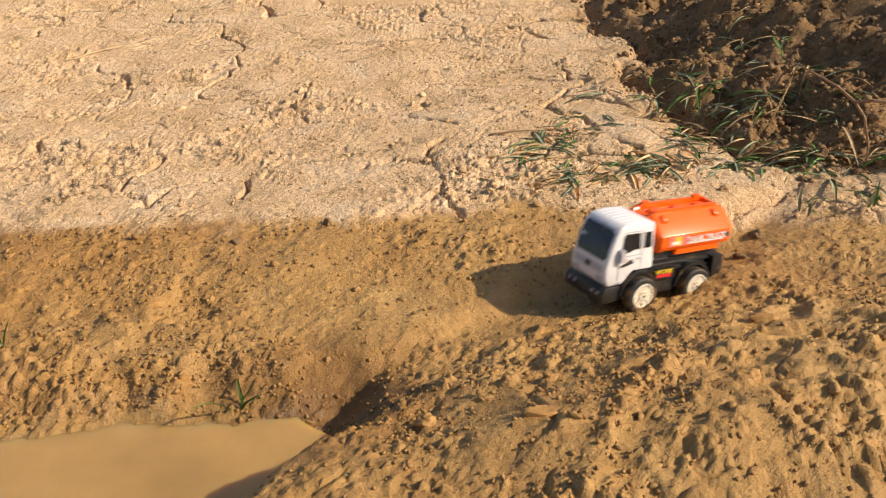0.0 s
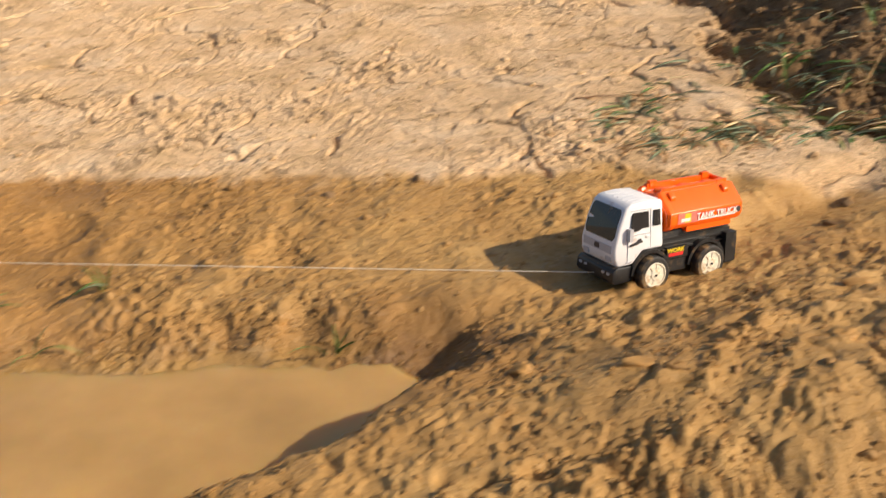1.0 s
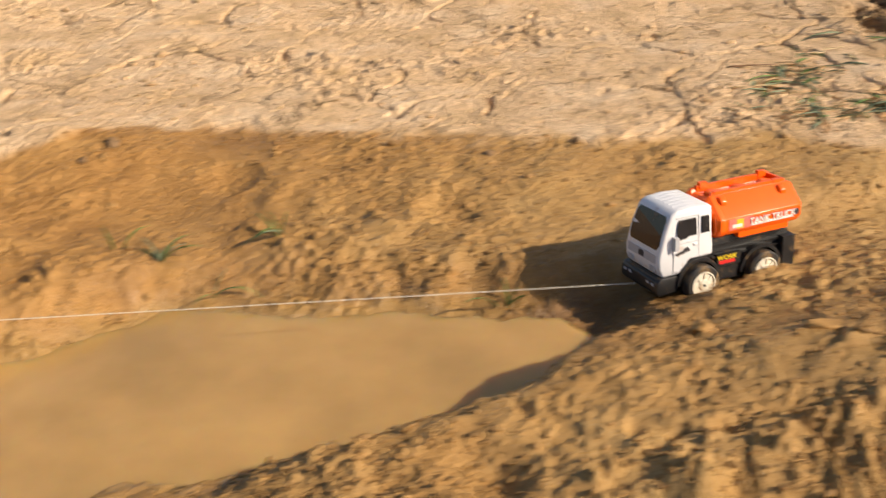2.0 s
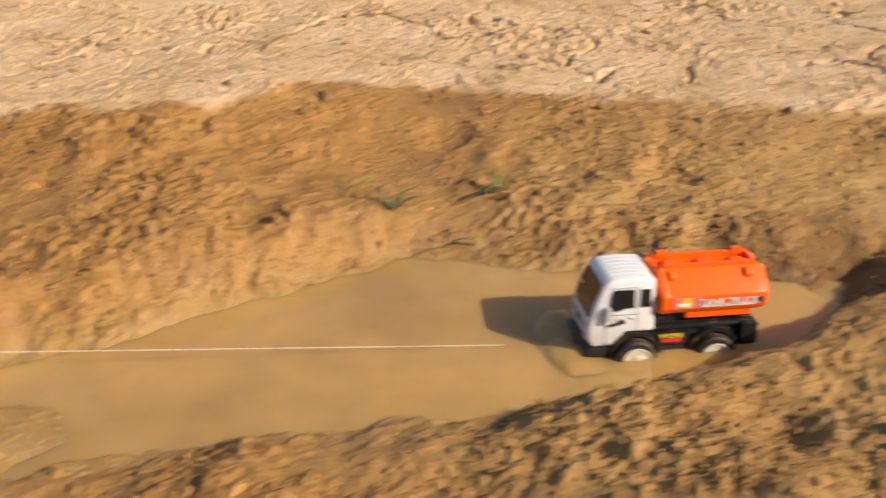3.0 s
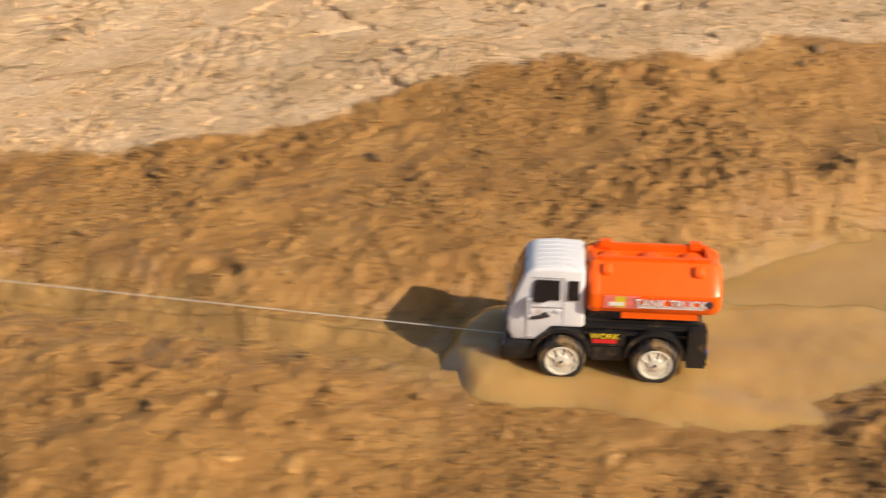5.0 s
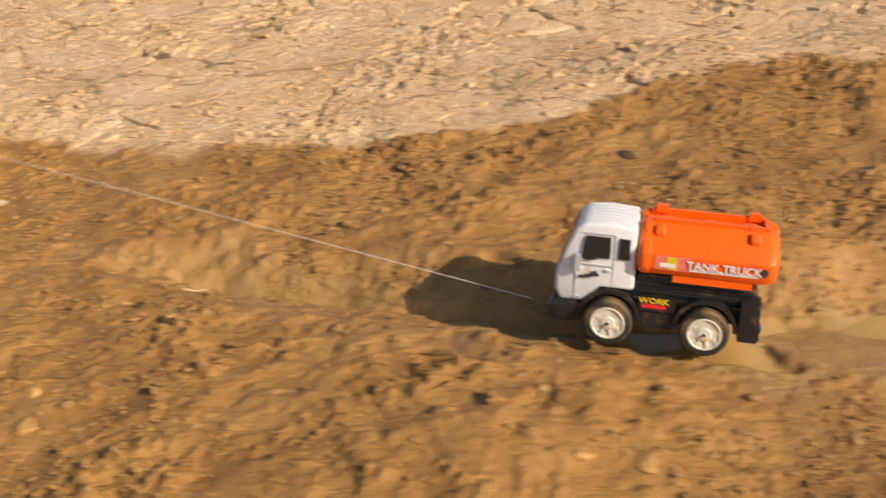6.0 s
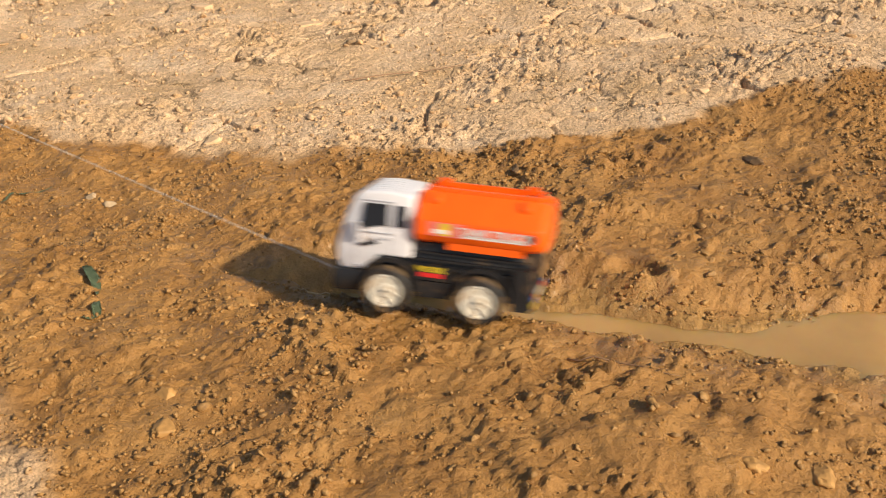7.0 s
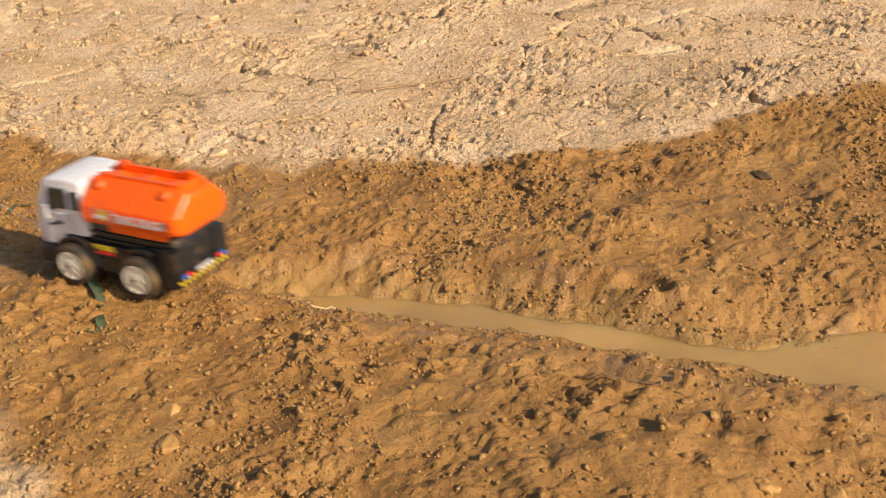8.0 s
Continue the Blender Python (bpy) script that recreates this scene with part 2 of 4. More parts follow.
def cells(x, y, wave, seed):
    """Distances to the nearest and second nearest point of a scattered lattice, in units of wave, and a random value of the cell."""
    x, y = x / wave, y / wave
    ix, iy = np.floor(x), np.floor(y)
    d1, d2, rnd = np.full(x.shape, 9.0), np.full(x.shape, 9.0), np.zeros(x.shape)
    for a in (-1, 0, 1):
        for c in (-1, 0, 1):
            px = ix + a + 0.1 + 0.8 * lattice(ix + a, iy + c, seed)
            py = iy + c + 0.1 + 0.8 * lattice(ix + a, iy + c, seed + 7)
            d = np.hypot(px - x, py - y)
            near = d < d1
            d2 = np.where(near, d1, np.minimum(d2, d))
            rnd = np.where(near, lattice(ix + a, iy + c, seed + 13), rnd)
            d1 = np.where(near, d, d1)
    return d1, d2, rnd


def smooth(a, b, x):
    t = np.clip((x - a) / (b - a), 0, 1)
    return t * t * (3 - 2 * t)


def bell(x, y, cx, cy, sx, sy):
    return np.exp(-((x - cx) / sx) ** 2 - ((y - cy) / sy) ** 2)


POND_LEVEL, RUT_LEVEL = -0.073, -0.034
# stations along the pond and along the water-filled rut: x, middle, half width
POND = [(-1.75, 0.711, -0.34), (-1.4, 0.728, 0), (-1.33, 0.738, 0.05), (-1.25, 0.763, 0.085), (-1.15, 0.808, 0.12), (-1.05, 0.843, 0.155), (-0.9, 0.946, 0.18), (-0.75, 1.026, 0.212), (-0.6, 1.061, 0.19), (-0.45, 1.096, 0.16), (-0.3, 1.141, 0.115), (-0.22, 1.146, 0.07), (-0.17, 1.151, 0), (0.2, 1.261, -0.36)]
RUT = [(-2.5, 0.6, -0.35), (-2.15, 0.635, 0), (-2.05, 0.655, 0.024), (-1.95, 0.668, 0.030), (-1.85, 0.668, 0.027), (-1.7, 0.665, 0.024), (-1.57, 0.664, 0.028), (-1.44, 0.668, 0.036), (-1.36, 0.670, 0.040), (-1.29, 0.66, 0), (-1, 0.7, -0.3)]


def shore(x, y, stations, seed):
    """Metres outside (plus) or inside (minus) the shore."""
    s = np.array(stations)
    middle, half = np.interp(x, s[:, 0], s[:, 1]), np.interp(x, s[:, 0], s[:, 2])
    out = np.abs(y - middle) - half
    return out + 0.022 * gnoise(x, y, 0.16, seed) + 0.009 * gnoise(x, y, 0.05, seed + 1) + 0.004 * gnoise(x, y, 0.018, seed + 2), y < middle


EDGE = [(-4.0, 1.0), (-3.0, 0.98), (-2.72, 0.93), (-2.4, 0.93), (-2.15, 1.02), (-1.9, 1.10), (-1.76, 1.15), (-1.68, 1.27), (-1.5, 1.35), (-1.3, 1.45), (-1.1, 1.58),
        (-0.96, 1.75), (-0.5, 1.74), (0.05, 1.71), (0.3, 1.70), (0.5, 1.68), (0.62, 1.64), (0.9, 1.62), (2.0, 1.45)]
TRACK = [(0.600, 1.680, -0.032), (0.296, 1.496, -0.046), (0.179, 1.451, -0.051), (0.092, 1.402, -0.048), (0.056, 1.368, -0.045), (-0.020, 1.297, -0.043), (-0.080, 1.250, -0.045), (-0.155, 1.195, -0.080), (-0.280, 1.118, -0.092), (-0.384, 1.091, -0.107), (-0.619, 0.984, -0.102), (-0.800, 0.927, -0.103), (-1.024, 0.819, -0.082), (-1.186, 0.726, -0.051), (-1.420, 0.690, -0.046), (-1.671, 0.625, -0.010), (-1.872, 0.590, -0.003), (-2.090, 0.584, -0.005), (-2.280, 0.579, -0.002), (-2.900, 0.560, 0.000)]


def macro(x, y):
    """The large shape of the ground, and where it is dry, humous, trodden and under water."""
    e = np.array(EDGE)
    edge = np.interp(x, e[:, 0], e[:, 1]) + 0.05 * gnoise(x, y, 0.25, 3) + 0.03 * gnoise(x, y, 0.08, 4) + 0.015 * gnoise(x, y, 0.03, 5)
    dry = smooth(-0.015, 0.03, y - edge)
    near_dry = smooth(0.0, 0.05, 0.268 - y - 0.55 * (x + 2.2) + 0.04 * gnoise(x, y, 0.12, 6)) * smooth(-1.75, -1.95, x)
    dry = np.maximum(dry, near_dry)
    qx, qy = np.abs(x + 0.9) - 1.7, np.abs(y - 0.9) - 1.0
    rim = np.hypot(np.clip(qx, 0, 99), np.clip(qy, 0, 99)) + np.clip(np.maximum(qx, qy), -9, 0) - 0.6
    far = smooth(0.0, 0.25, rim + 0.22 * gnoise(x, y, 0.8, 15) + 0.10 * gnoise(x, y, 0.25, 16) + 0.04 * gnoise(x, y, 0.08, 17))
    dry = np.maximum(dry, far)
    z = 0.006 * dry + 0.012 * gnoise(x, y, 0.7, 11) + 0.025 * gnoise(x, y, 1.9, 12) * smooth(1.7, 2.6, y)
    # spoil thrown up in front of the pond's end, the low near bank, the heap behind the far bank
    z = z + 0.050 * bell(x, y, 0.28, 1.02, 0.27, 0.15) + 0.03 * bell(x, y, 0.55, 1.25, 0.3, 0.2)
    z = z - 0.048 * smooth(-0.25, -0.6, x) * smooth(-1.62, -1.3, x) * smooth(0.95, 0.72, y) * smooth(-0.7, 0.1, y)
    z = z + 0.055 * bell(x, y, -1.5, 1.45, 0.35, 0.16) + 0.040 * bell(x, y, -1.1, 1.62, 0.22, 0.12)
    z = z - 0.036 * smooth(-1.15, -0.85, x) * smooth(0.95, 0.5, x) * bell(x, y, x, 1.40, 1, 0.20)
    z = z - 0.012 * smooth(-1.4, -1.6, x) * bell(x, y, x, 0.64, 1, 0.14)
    z = z - 0.030 * bell(x, y, -0.13, 1.25, 0.10, 0.07) - 0.02 * bell(x, y, -0.06, 1.13, 0.10, 0.06)
    # dark bank of dug soil
    line = 0.45 + 0.17 * smooth(2.2, 1.8, y) + 0.05 * smooth(2.4, 3.2, y) + 0.07 * gnoise(x, y, 0.3, 21) + 0.06 * gnoise(x, y, 0.1, 22) + 0.03 * gnoise(x, y, 0.035, 26)
    humus = smooth(-0.15, 0.09, x - line) * smooth(1.68, 1.90, y + 0.06 * gnoise(x, y, 0.1, 23)) * smooth(2.6, 1.6, x + 0.5 * gnoise(x, y, 0.7, 27)) * smooth(5.0, 4.0, y + 0.5 * gnoise(x, y, 0.6, 28))
    z = z + humus * (0.13 * smooth(0.0, 0.5, x - line) + 0.04 * gnoise(x, y, 0.28, 24) + 0.03 * gnoise(x, y, 0.12, 25)) - 0.035 * bell(x - line, y * 0, 0.0, 0, 0.03, 1) * smooth(1.8, 1.9, y) * smooth(3.9, 3.3, y)
    # pond and rut
    s, near = shore(x, y, POND, 31)
    width = np.where(near, 0.12, 0.11)
    up = smooth(0, 1, s / width) ** 0.8
    z = np.where(s > 0, (POND_LEVEL + 0.004 * 0) * (1 - up) + z * up, POND_LEVEL - np.minimum(0.032, -0.42 * s))
    r, near = shore(x, y, RUT, 41)
    wet = np.minimum(np.clip(s, -1, 9), np.clip(r, -1, 9))
    t = np.array(TRACK)[::-1]
    aside = y - np.interp(x, t[:, 0], t[:, 1])
    trod = np.exp(-(aside / 0.075) ** 2) * smooth(0.75, 0.55, x)
    # the path that the wheels have pressed, tipped a little away from the near side
    press = np.exp(-(aside / 0.085) ** 4) * smooth(0.70, 0.45, x) * smooth(-2.8, -2.5, x)
    z = z * (1 - press) + (np.interp(x, t[:, 0], t[:, 2]) - 0.10 * aside) * press
    up = smooth(0, 1, r / 0.06)
    z = np.where(r > 0, np.where(s > 0.02, np.minimum(z, RUT_LEVEL) * (1 - up) + z * up, z), np.minimum(z, RUT_LEVEL - np.minimum(0.022, -0.9 * r)))
    return z, dry, humus, wet, trod


def relief(x, y, dry, humus, wet, trod, fine=True):
    """Lumps, clods, footmarks and cracks."""
    patch = smooth(-0.35, 0.45, gnoise(x, y, 0.33, 51) + 0.4 * gnoise(x, y, 0.12, 52))
    right = smooth(-0.35, 0.05, x) * smooth(1.45, 1.15, y)
    calm = smooth(1.28, 1.5, y) * smooth(-1.35, -1.0, x)
    rough = (0.6 + 0.4 * patch) * (1 + 0.25 * right) * (1 - 0.35 * trod) * (1 - 0.4 * calm)
    rough = rough * (0.42 + 0.58 * smooth(-0.02, 0.012, wet))
    def ridged(wave, seed):
        return 1 - 2 * np.abs(gnoise(x, y, wave, seed))

    def domes(wave, seed, share, size=0.5):
        """Steep-sided crumbs of uneven size, scattered one to a cell."""
        wx, wy = x + 0.35 * wave * gnoise(x, y, 0.55 * wave, seed + 1), y + 0.35 * wave * gnoise(x, y, 0.55 * wave, seed + 2)
        n1, n2, pick = cells(wx, wy, wave, seed)
        own = np.clip(pick / share, 0, 1)
        return np.sqrt(np.clip(1 - (n1 / (size * (1 - 0.55 * own))) ** 2, 0, 1)) * (pick < share) * (1 - 0.5 * own)

    def zone(wave, seed, low, high):
        return smooth(low, high, gnoise(x, y, wave, seed) + 0.5 * gnoise(x, y, wave / 3, seed + 1))

    lump = 0.010 * gnoise(x, y, 0.15, 61) + 0.005 * ridged(0.075, 62) + 0.004 * gnoise(x, y, 0.045, 63)
    d1, d2, rnd = cells(x + 0.02 * gnoise(x, y, 0.03, 64), y + 0.02 * gnoise(x, y, 0.03, 65), 0.042, 66)
    clod = np.clip(1 - (d1 / (0.22 + 0.35 * rnd)) ** 2, 0, 1) ** 0.7 * np.where(rnd > 0.66, 1, 0)
    e1, e2, rnd2 = cells(x + 0.006 * gnoise(x, y, 0.014, 67), y + 0.006 * gnoise(x, y, 0.014, 68), 0.015, 69)
    grain = np.clip(1 - (e1 / 0.55) ** 2, 0, 1) * rnd2
    s1, s2, srnd = cells(x + 0.05 * gnoise(x, y, 0.09, 71), y + 0.05 * gnoise(x, y, 0.09, 72), 0.13, 73)
    slab = (srnd - 0.4) * smooth(0.03, 0.16, s2 - s1) - 0.5 * (1 - smooth(0.0, 0.10, s2 - s1))

    def billow(wave, seed):
        return 2 * np.abs(gnoise(x, y, wave, seed)) - 0.5

    heaped, strewn, fines = zone(0.28, 101, 0.0, 0.5), zone(0.22, 104, -0.25, 0.35), zone(0.17, 107, -0.35, 0.3)
    crumb = (0.007 + 0.006 * right) * domes(0.046, 110, 0.35) * heaped + 0.0085 * domes(0.023, 113, 0.5) * np.maximum(strewn, 0.6 * heaped)
    crumb = crumb + 0.0075 * domes(0.0135, 116, 0.65, 0.55) * (0.25 + 0.75 * fines) + 0.0030 * domes(0.0095, 119, 0.8, 0.6) * (0.4 + 0.6 * fines)
    crumb = crumb + 0.007 * heaped + 0.003 * strewn
    hole = domes(0.085, 122, 0.16, 0.36) * zone(0.3, 125, -0.2, 0.3)
    wetz = rough * (lump + crumb + (0.003 + 0.005 * right) * slab - 0.017 * hole * smooth(0.02, 0.06, wet))
    # rounded hollows left by feet and hooves
    f1, f2, frnd = cells(x, y, 0.34, 78)
    wetz = wetz - 0.016 * np.clip(1 - (f1 / 0.17) ** 2, 0, 1) * np.where(frnd > 0.5, 1, 0) * (1 - trod) * smooth(0.0, 0.08, wet)
    # dry crust: plates parted by cracks, with crumbs between
    wx, wy = x + 0.05 * gnoise(x, y, 0.16, 81) + 0.012 * gnoise(x, y, 0.04, 82), y + 0.05 * gnoise(x, y, 0.16, 83) + 0.012 * gnoise(x, y, 0.04, 84)
    c1, c2, crnd = cells(wx, wy, 0.27, 85)
    crack = (1 - smooth(0.008, 0.034, c2 - c1)) * smooth(-0.15, 0.25, gnoise(x, y, 0.4, 86) + 0.5 * gnoise(x, y, 0.11, 87))
    k1, k2, krnd = cells(wx, wy, 0.10, 88)
    crack2 = (1 - smooth(0.012, 0.055, k2 - k1)) * smooth(-0.05, 0.3, gnoise(x, y, 0.3, 89))
    crumbs = smooth(0.05, 0.5, gnoise(x, y, 0.28, 90) + 0.4 * gnoise(x, y, 0.09, 91))
    dryz = 0.005 * gnoise(x, y, 0.15, 92) + 0.0012 * gnoise(x, y, 0.05, 97) + 0.004 * (crnd - 0.5) * smooth(0.02, 0.1, c2 - c1) + (0.35 + 0.8 * crumbs) * (0.0030 * gnoise(x, y, 0.03, 93) + 0.003 * grain + 0.0028 * billow(0.017, 94) + 0.0022 * billow(0.0085, 98) + 0.003 * clod * crumbs + 0.0055 * domes(0.021, 128, 0.45) * crumbs + 0.0035 * domes(0.012, 131, 0.5))
    pits = np.where(rnd2 > 0.93, 1, 0) * np.clip(1 - (e1 / 0.4) ** 2, 0, 1)
    dryz = dryz - 0.020 * crack - 0.006 * crack2 - 0.005 * pits
    soil = 0.018 * gnoise(x, y, 0.13, 95) + 0.024 * domes(0.10, 96, 0.6) + 0.012 * domes(0.045, 99, 0.6) + 0.004 * grain
    z = wetz * (1 - dry) + dryz * dry
    # the open country round about is smooth
    fade = smooth(-1.2, -0.4, y) * smooth(6.0, 4.2, y) * smooth(-4.8, -3.8, x) * smooth(2.6, 1.5, x)
    return (z * (1 - humus) + soil * humus) * fade


def ground_height(x, y):
    x, y = np.atleast_1d(np.asarray(x, float)), np.atleast_1d(np.asarray(y, float))
    z, dry, humus, wet, trod = macro(x, y)
    return z + relief(x, y, dry, humus, wet, trod), dry, humus, wet, trod


def steps(fine_from, fine_to, fine, coarse_to, coarse, reach):
    """Ever wider steps from a fine stretch out to the horizon."""
    mid = list(np.arange(fine_from, fine_to, fine)) + list(np.arange(fine_to, coarse_to, coarse))
    lo, hi, d = [], [], coarse
    p = fine_from
    while p > -reach:
        d *= 1.35
        p -= d
        lo.append(p)
    d, p = coarse, mid[-1]
    while p < reach:
        d *= 1.35
        p += d
        hi.append(p)
    return np.array(lo[::-1] + mid + hi)


def grid_mesh(name, xs, ys, zs, slant=None):
    nx, ny = len(xs), len(ys)
    gx, gy = np.meshgrid(xs, ys)
    if slant is not None:
        gy = gy + slant(gx)
    co = np.stack([gx.ravel(), gy.ravel(), zs.ravel()], 1)
    i = (np.arange(ny - 1)[:, None] * nx + np.arange(nx - 1)[None, :]).ravel()
    quads = np.stack([i, i + 1, i + 1 + nx, i + nx], 1)
    me = bpy.data.meshes.new(name)
    me.vertices.add(len(co))
    me.vertices.foreach_set("co", co.ravel())
    me.loops.add(quads.size)
    me.loops.foreach_set("vertex_index", quads.ravel().astype(np.int32))
    me.polygons.add(len(quads))
    me.polygons.foreach_set("loop_start", np.arange(0, quads.size, 4, dtype=np.int32))
    me.update(calc_edges=True)
    me.polygons.foreach_set("use_smooth", np.ones(len(quads), bool))
    return me


def ground_slant(x):
    return 0.32 * np.clip(x, -3.6, 1.3)


def build_ground():
    # the fine part of the grid follows the slant of the muddy strip
    xs = steps(-2.75, 0.75, 0.0036, 1.5, 0.012, 80)
    xs = np.concatenate([xs[xs < -3.95], np.arange(-3.9, -2.75, 0.0085), xs[xs >= -2.7501]])
    ys = steps(0.82, 1.90, 0.0036, 3.95, 0.0075, 80)
    ys = np.concatenate([ys[ys < -1.6], np.arange(-1.4, 0.81, 0.022), ys[ys >= 0.8199]])
    gx, gy = np.meshgrid(xs, ys)
    gy = gy + ground_slant(gx)
    z, dry, humus, wet, trod = ground_height(gx.ravel(), gy.ravel())
    me = grid_mesh("ground", xs, ys, z.reshape(gx.shape), ground_slant)
    # the loam at the pond's far end has begun to dry
    gxr, gyr = gx.ravel(), gy.ravel()
    half_dry = 0.34 * smooth(-1.05, -0.15, gxr + 0.25 * gnoise(gxr, gyr, 0.5, 7)) * smooth(0.0, 0.09, wet) * (0.65 + 0.35 * gnoise(gxr, gyr, 0.2, 8))
    crusted = np.clip(2.6 * half_dry, 0, 1)
    film = smooth(0.05, -0.005, wet + 0.025 * gnoise(gxr, gyr, 0.05, 9))
    sheen = smooth(0.15, 0.01, wet + 0.05 * gnoise(gxr, gyr, 0.12, 10)) * smooth(-0.3, 0.35, gnoise(gxr, gyr, 0.045, 13) + 0.5 * gnoise(gxr, gyr, 0.2, 14)) * (1 - dry) * (1 - 0.7 * crusted)
    # wet loam at the pond's end, plus its bank's shade painted into the colour
    damp_shade = np.clip(bell(gxr, gyr, -0.16, 1.20, 0.13, 0.16) * 1.4 + 0.35 * gnoise(gxr, gyr, 0.06, 18), 0, 1) * bell(gxr, gyr, -0.16, 1.20, 0.22, 0.24)
    crusted = crusted * (1 - damp_shade)
    for key, values in (("damp_shade", damp_shade), ("dry", dry), ("humus", humus), ("film", film), ("crusted", crusted), ("sheen", sheen)):
        me.attributes.new(key, "FLOAT", "POINT").data.foreach_set("value", values.astype(np.float32))
    me.materials.append(EARTH)
    return tagged(new("ground", me), "ochre loam ground, wet and lumpy round a puddle, pale and cracked where dry", "ground", kind="structure")


def build_water(name, stations, level, label, seed):
    s = np.array(stations)
    xs = np.arange(s[1, 0] - 0.05, s[-2, 0] + 0.05, 0.008)
    ys = np.arange((s[:, 1] - s[:, 2])[1:-1].min() - 0.09, (s[:, 1] + s[:, 2])[1:-1].max() + 0.09, 0.008)
    gx, gy = np.meshgrid(xs, ys)
    d, _ = shore(gx, gy, stations, seed)
    z = level + 0.0007 * gnoise(gx, gy, 0.09, seed + 5) + 0.0004 * gnoise(gx, gy, 0.035, seed + 6) - 0.02 * smooth(0.045, 0.075, d)
    if level > POND_LEVEL:
        z = z - 0.030 * smooth(-1.42, -1.26, gx)
    me = grid_mesh(name, xs, ys, z)
    bm = bmesh.new()
    bm.from_mesh(me)
    bm.verts.ensure_lookup_table()
    outside = d.ravel() > 0.075
    bmesh.ops.delete(bm, geom=[v for v in bm.verts if outside[v.index]], context="VERTS")
    bm.to_mesh(me)
    bm.free()
    me.materials.append(WATER)
    return tagged(new(name, me), label, "water", kind="structure")


ground = build_ground()
build_water("water_1", POND, POND_LEVEL, "opaque muddy ochre water in a shallow puddle", 31)
rut_water = build_water("water_2", RUT, RUT_LEVEL, "muddy water standing in a narrow wheel rut", 41)


# ---------------------------------------------------------------- mesh helpers
def part(name, bm, mat, parent, label=""):
    me = bpy.data.meshes.new(name)
    bm.normal_update()
    bm.to_mesh(me)
    bm.free()
    me.materials.append(mat)
    ob = new(name, me)
    ob.parent = parent
    if label:
        ob["label"] = label
    return ob


def smooth_part(ob, degrees=35):
    me = ob.data
    me.polygons.foreach_set("use_smooth", np.ones(len(me.polygons), bool))
    me.set_sharp_from_angle(angle=radians(degrees))
    return ob


def bevelled(bm, width, segments=2, angle=25):
    edges = [e for e in bm.edges if len(e.link_faces) == 2 and e.calc_face_angle(0) > radians(angle)]
    bmesh.ops.bevel(bm, geom=edges, offset=width, segments=segments, affect="EDGES", profile=0.5, clamp_overlap=True)
    return bm


def block(x0, x1, y0, y1, z0, z1, bevel=0.0, segments=2, bm=None):
    bm = bm or bmesh.new()
    v = [bm.verts.new((x, y, z)) for x in (x0, x1) for y in (y0, y1) for z in (z0, z1)]
    for f in ((0, 1, 3, 2), (4, 6, 7, 5), (0, 4, 5, 1), (2, 3, 7, 6), (0, 2, 6, 4), (1, 5, 7, 3)):
        bm.faces.new([v[i] for i in f])
    if bevel:
        bevelled(bm, bevel, segments)
    return bm


def prism(outline, along, lo, hi, bevel=0.0, segments=2, bm=None):
    """A side outline pushed along an axis: 'y' takes (x, z) pairs, 'x' takes (y, z) pairs."""
    bm = bm or bmesh.new()
    put = (lambda a, c, w: (a, w, c)) if along == "y" else (lambda a, c, w: (w, a, c))
    one = [bm.verts.new(put(a, c, lo)) for a, c in outline]
    two = [bm.verts.new(put(a, c, hi)) for a, c in outline]
    bm.faces.new(one)
    bm.faces.new(two[::-1])
    for i in range(len(outline)):
        j = (i + 1) % len(outline)
        bm.faces.new((one[j], one[i], two[i], two[j]))
    bmesh.ops.recalc_face_normals(bm, faces=bm.faces[:])
    if bevel:
        bevelled(bm, bevel, segments)
    return bm


def lathe(profile, n=32, bm=None):
    """(radius, y) pairs turned round the y axis."""
    bm = bm or bmesh.new()
    rings = []
    for r, y in profile:
        rings.append([bm.verts.new((r * math.cos(2 * math.pi * i / n), y, r * math.sin(2 * math.pi * i / n))) for i in range(n)])
    for a, c in zip(rings, rings[1:]):
        for i in range(n):
            j = (i + 1) % n
            bm.faces.new((a[i], a[j], c[j], c[i]))
    bm.faces.new(rings[0])
    bm.faces.new(rings[-1][::-1])
    bmesh.ops.recalc_face_normals(bm, faces=bm.faces[:])
    return bm


def tube(points, radii, n=6, bm=None):
    bm = bm or bmesh.new()
    pts = [Vector(p) for p in points]
    rings = []
    for i, p in enumerate(pts):
        d = (pts[min(i + 1, len(pts) - 1)] - pts[max(i - 1, 0)]).normalized()
        side = d.cross(Vector((0, 0, 1)))
        side = side.normalized() if side.length > 1e-4 else Vector((1, 0, 0))
        other = d.cross(side)
        r = radii[i] if isinstance(radii, (list, tuple)) else radii
        rings.append([bm.verts.new(p + r * (math.cos(2 * math.pi * k / n) * side + math.sin(2 * math.pi * k / n) * other)) for k in range(n)])
    for a, c in zip(rings, rings[1:]):
        for k in range(n):
            bm.faces.new((a[k], a[(k + 1) % n], c[(k + 1) % n], c[k]))
    bm.faces.new(rings[0][::-1])
    bm.faces.new(rings[-1])
    return bm


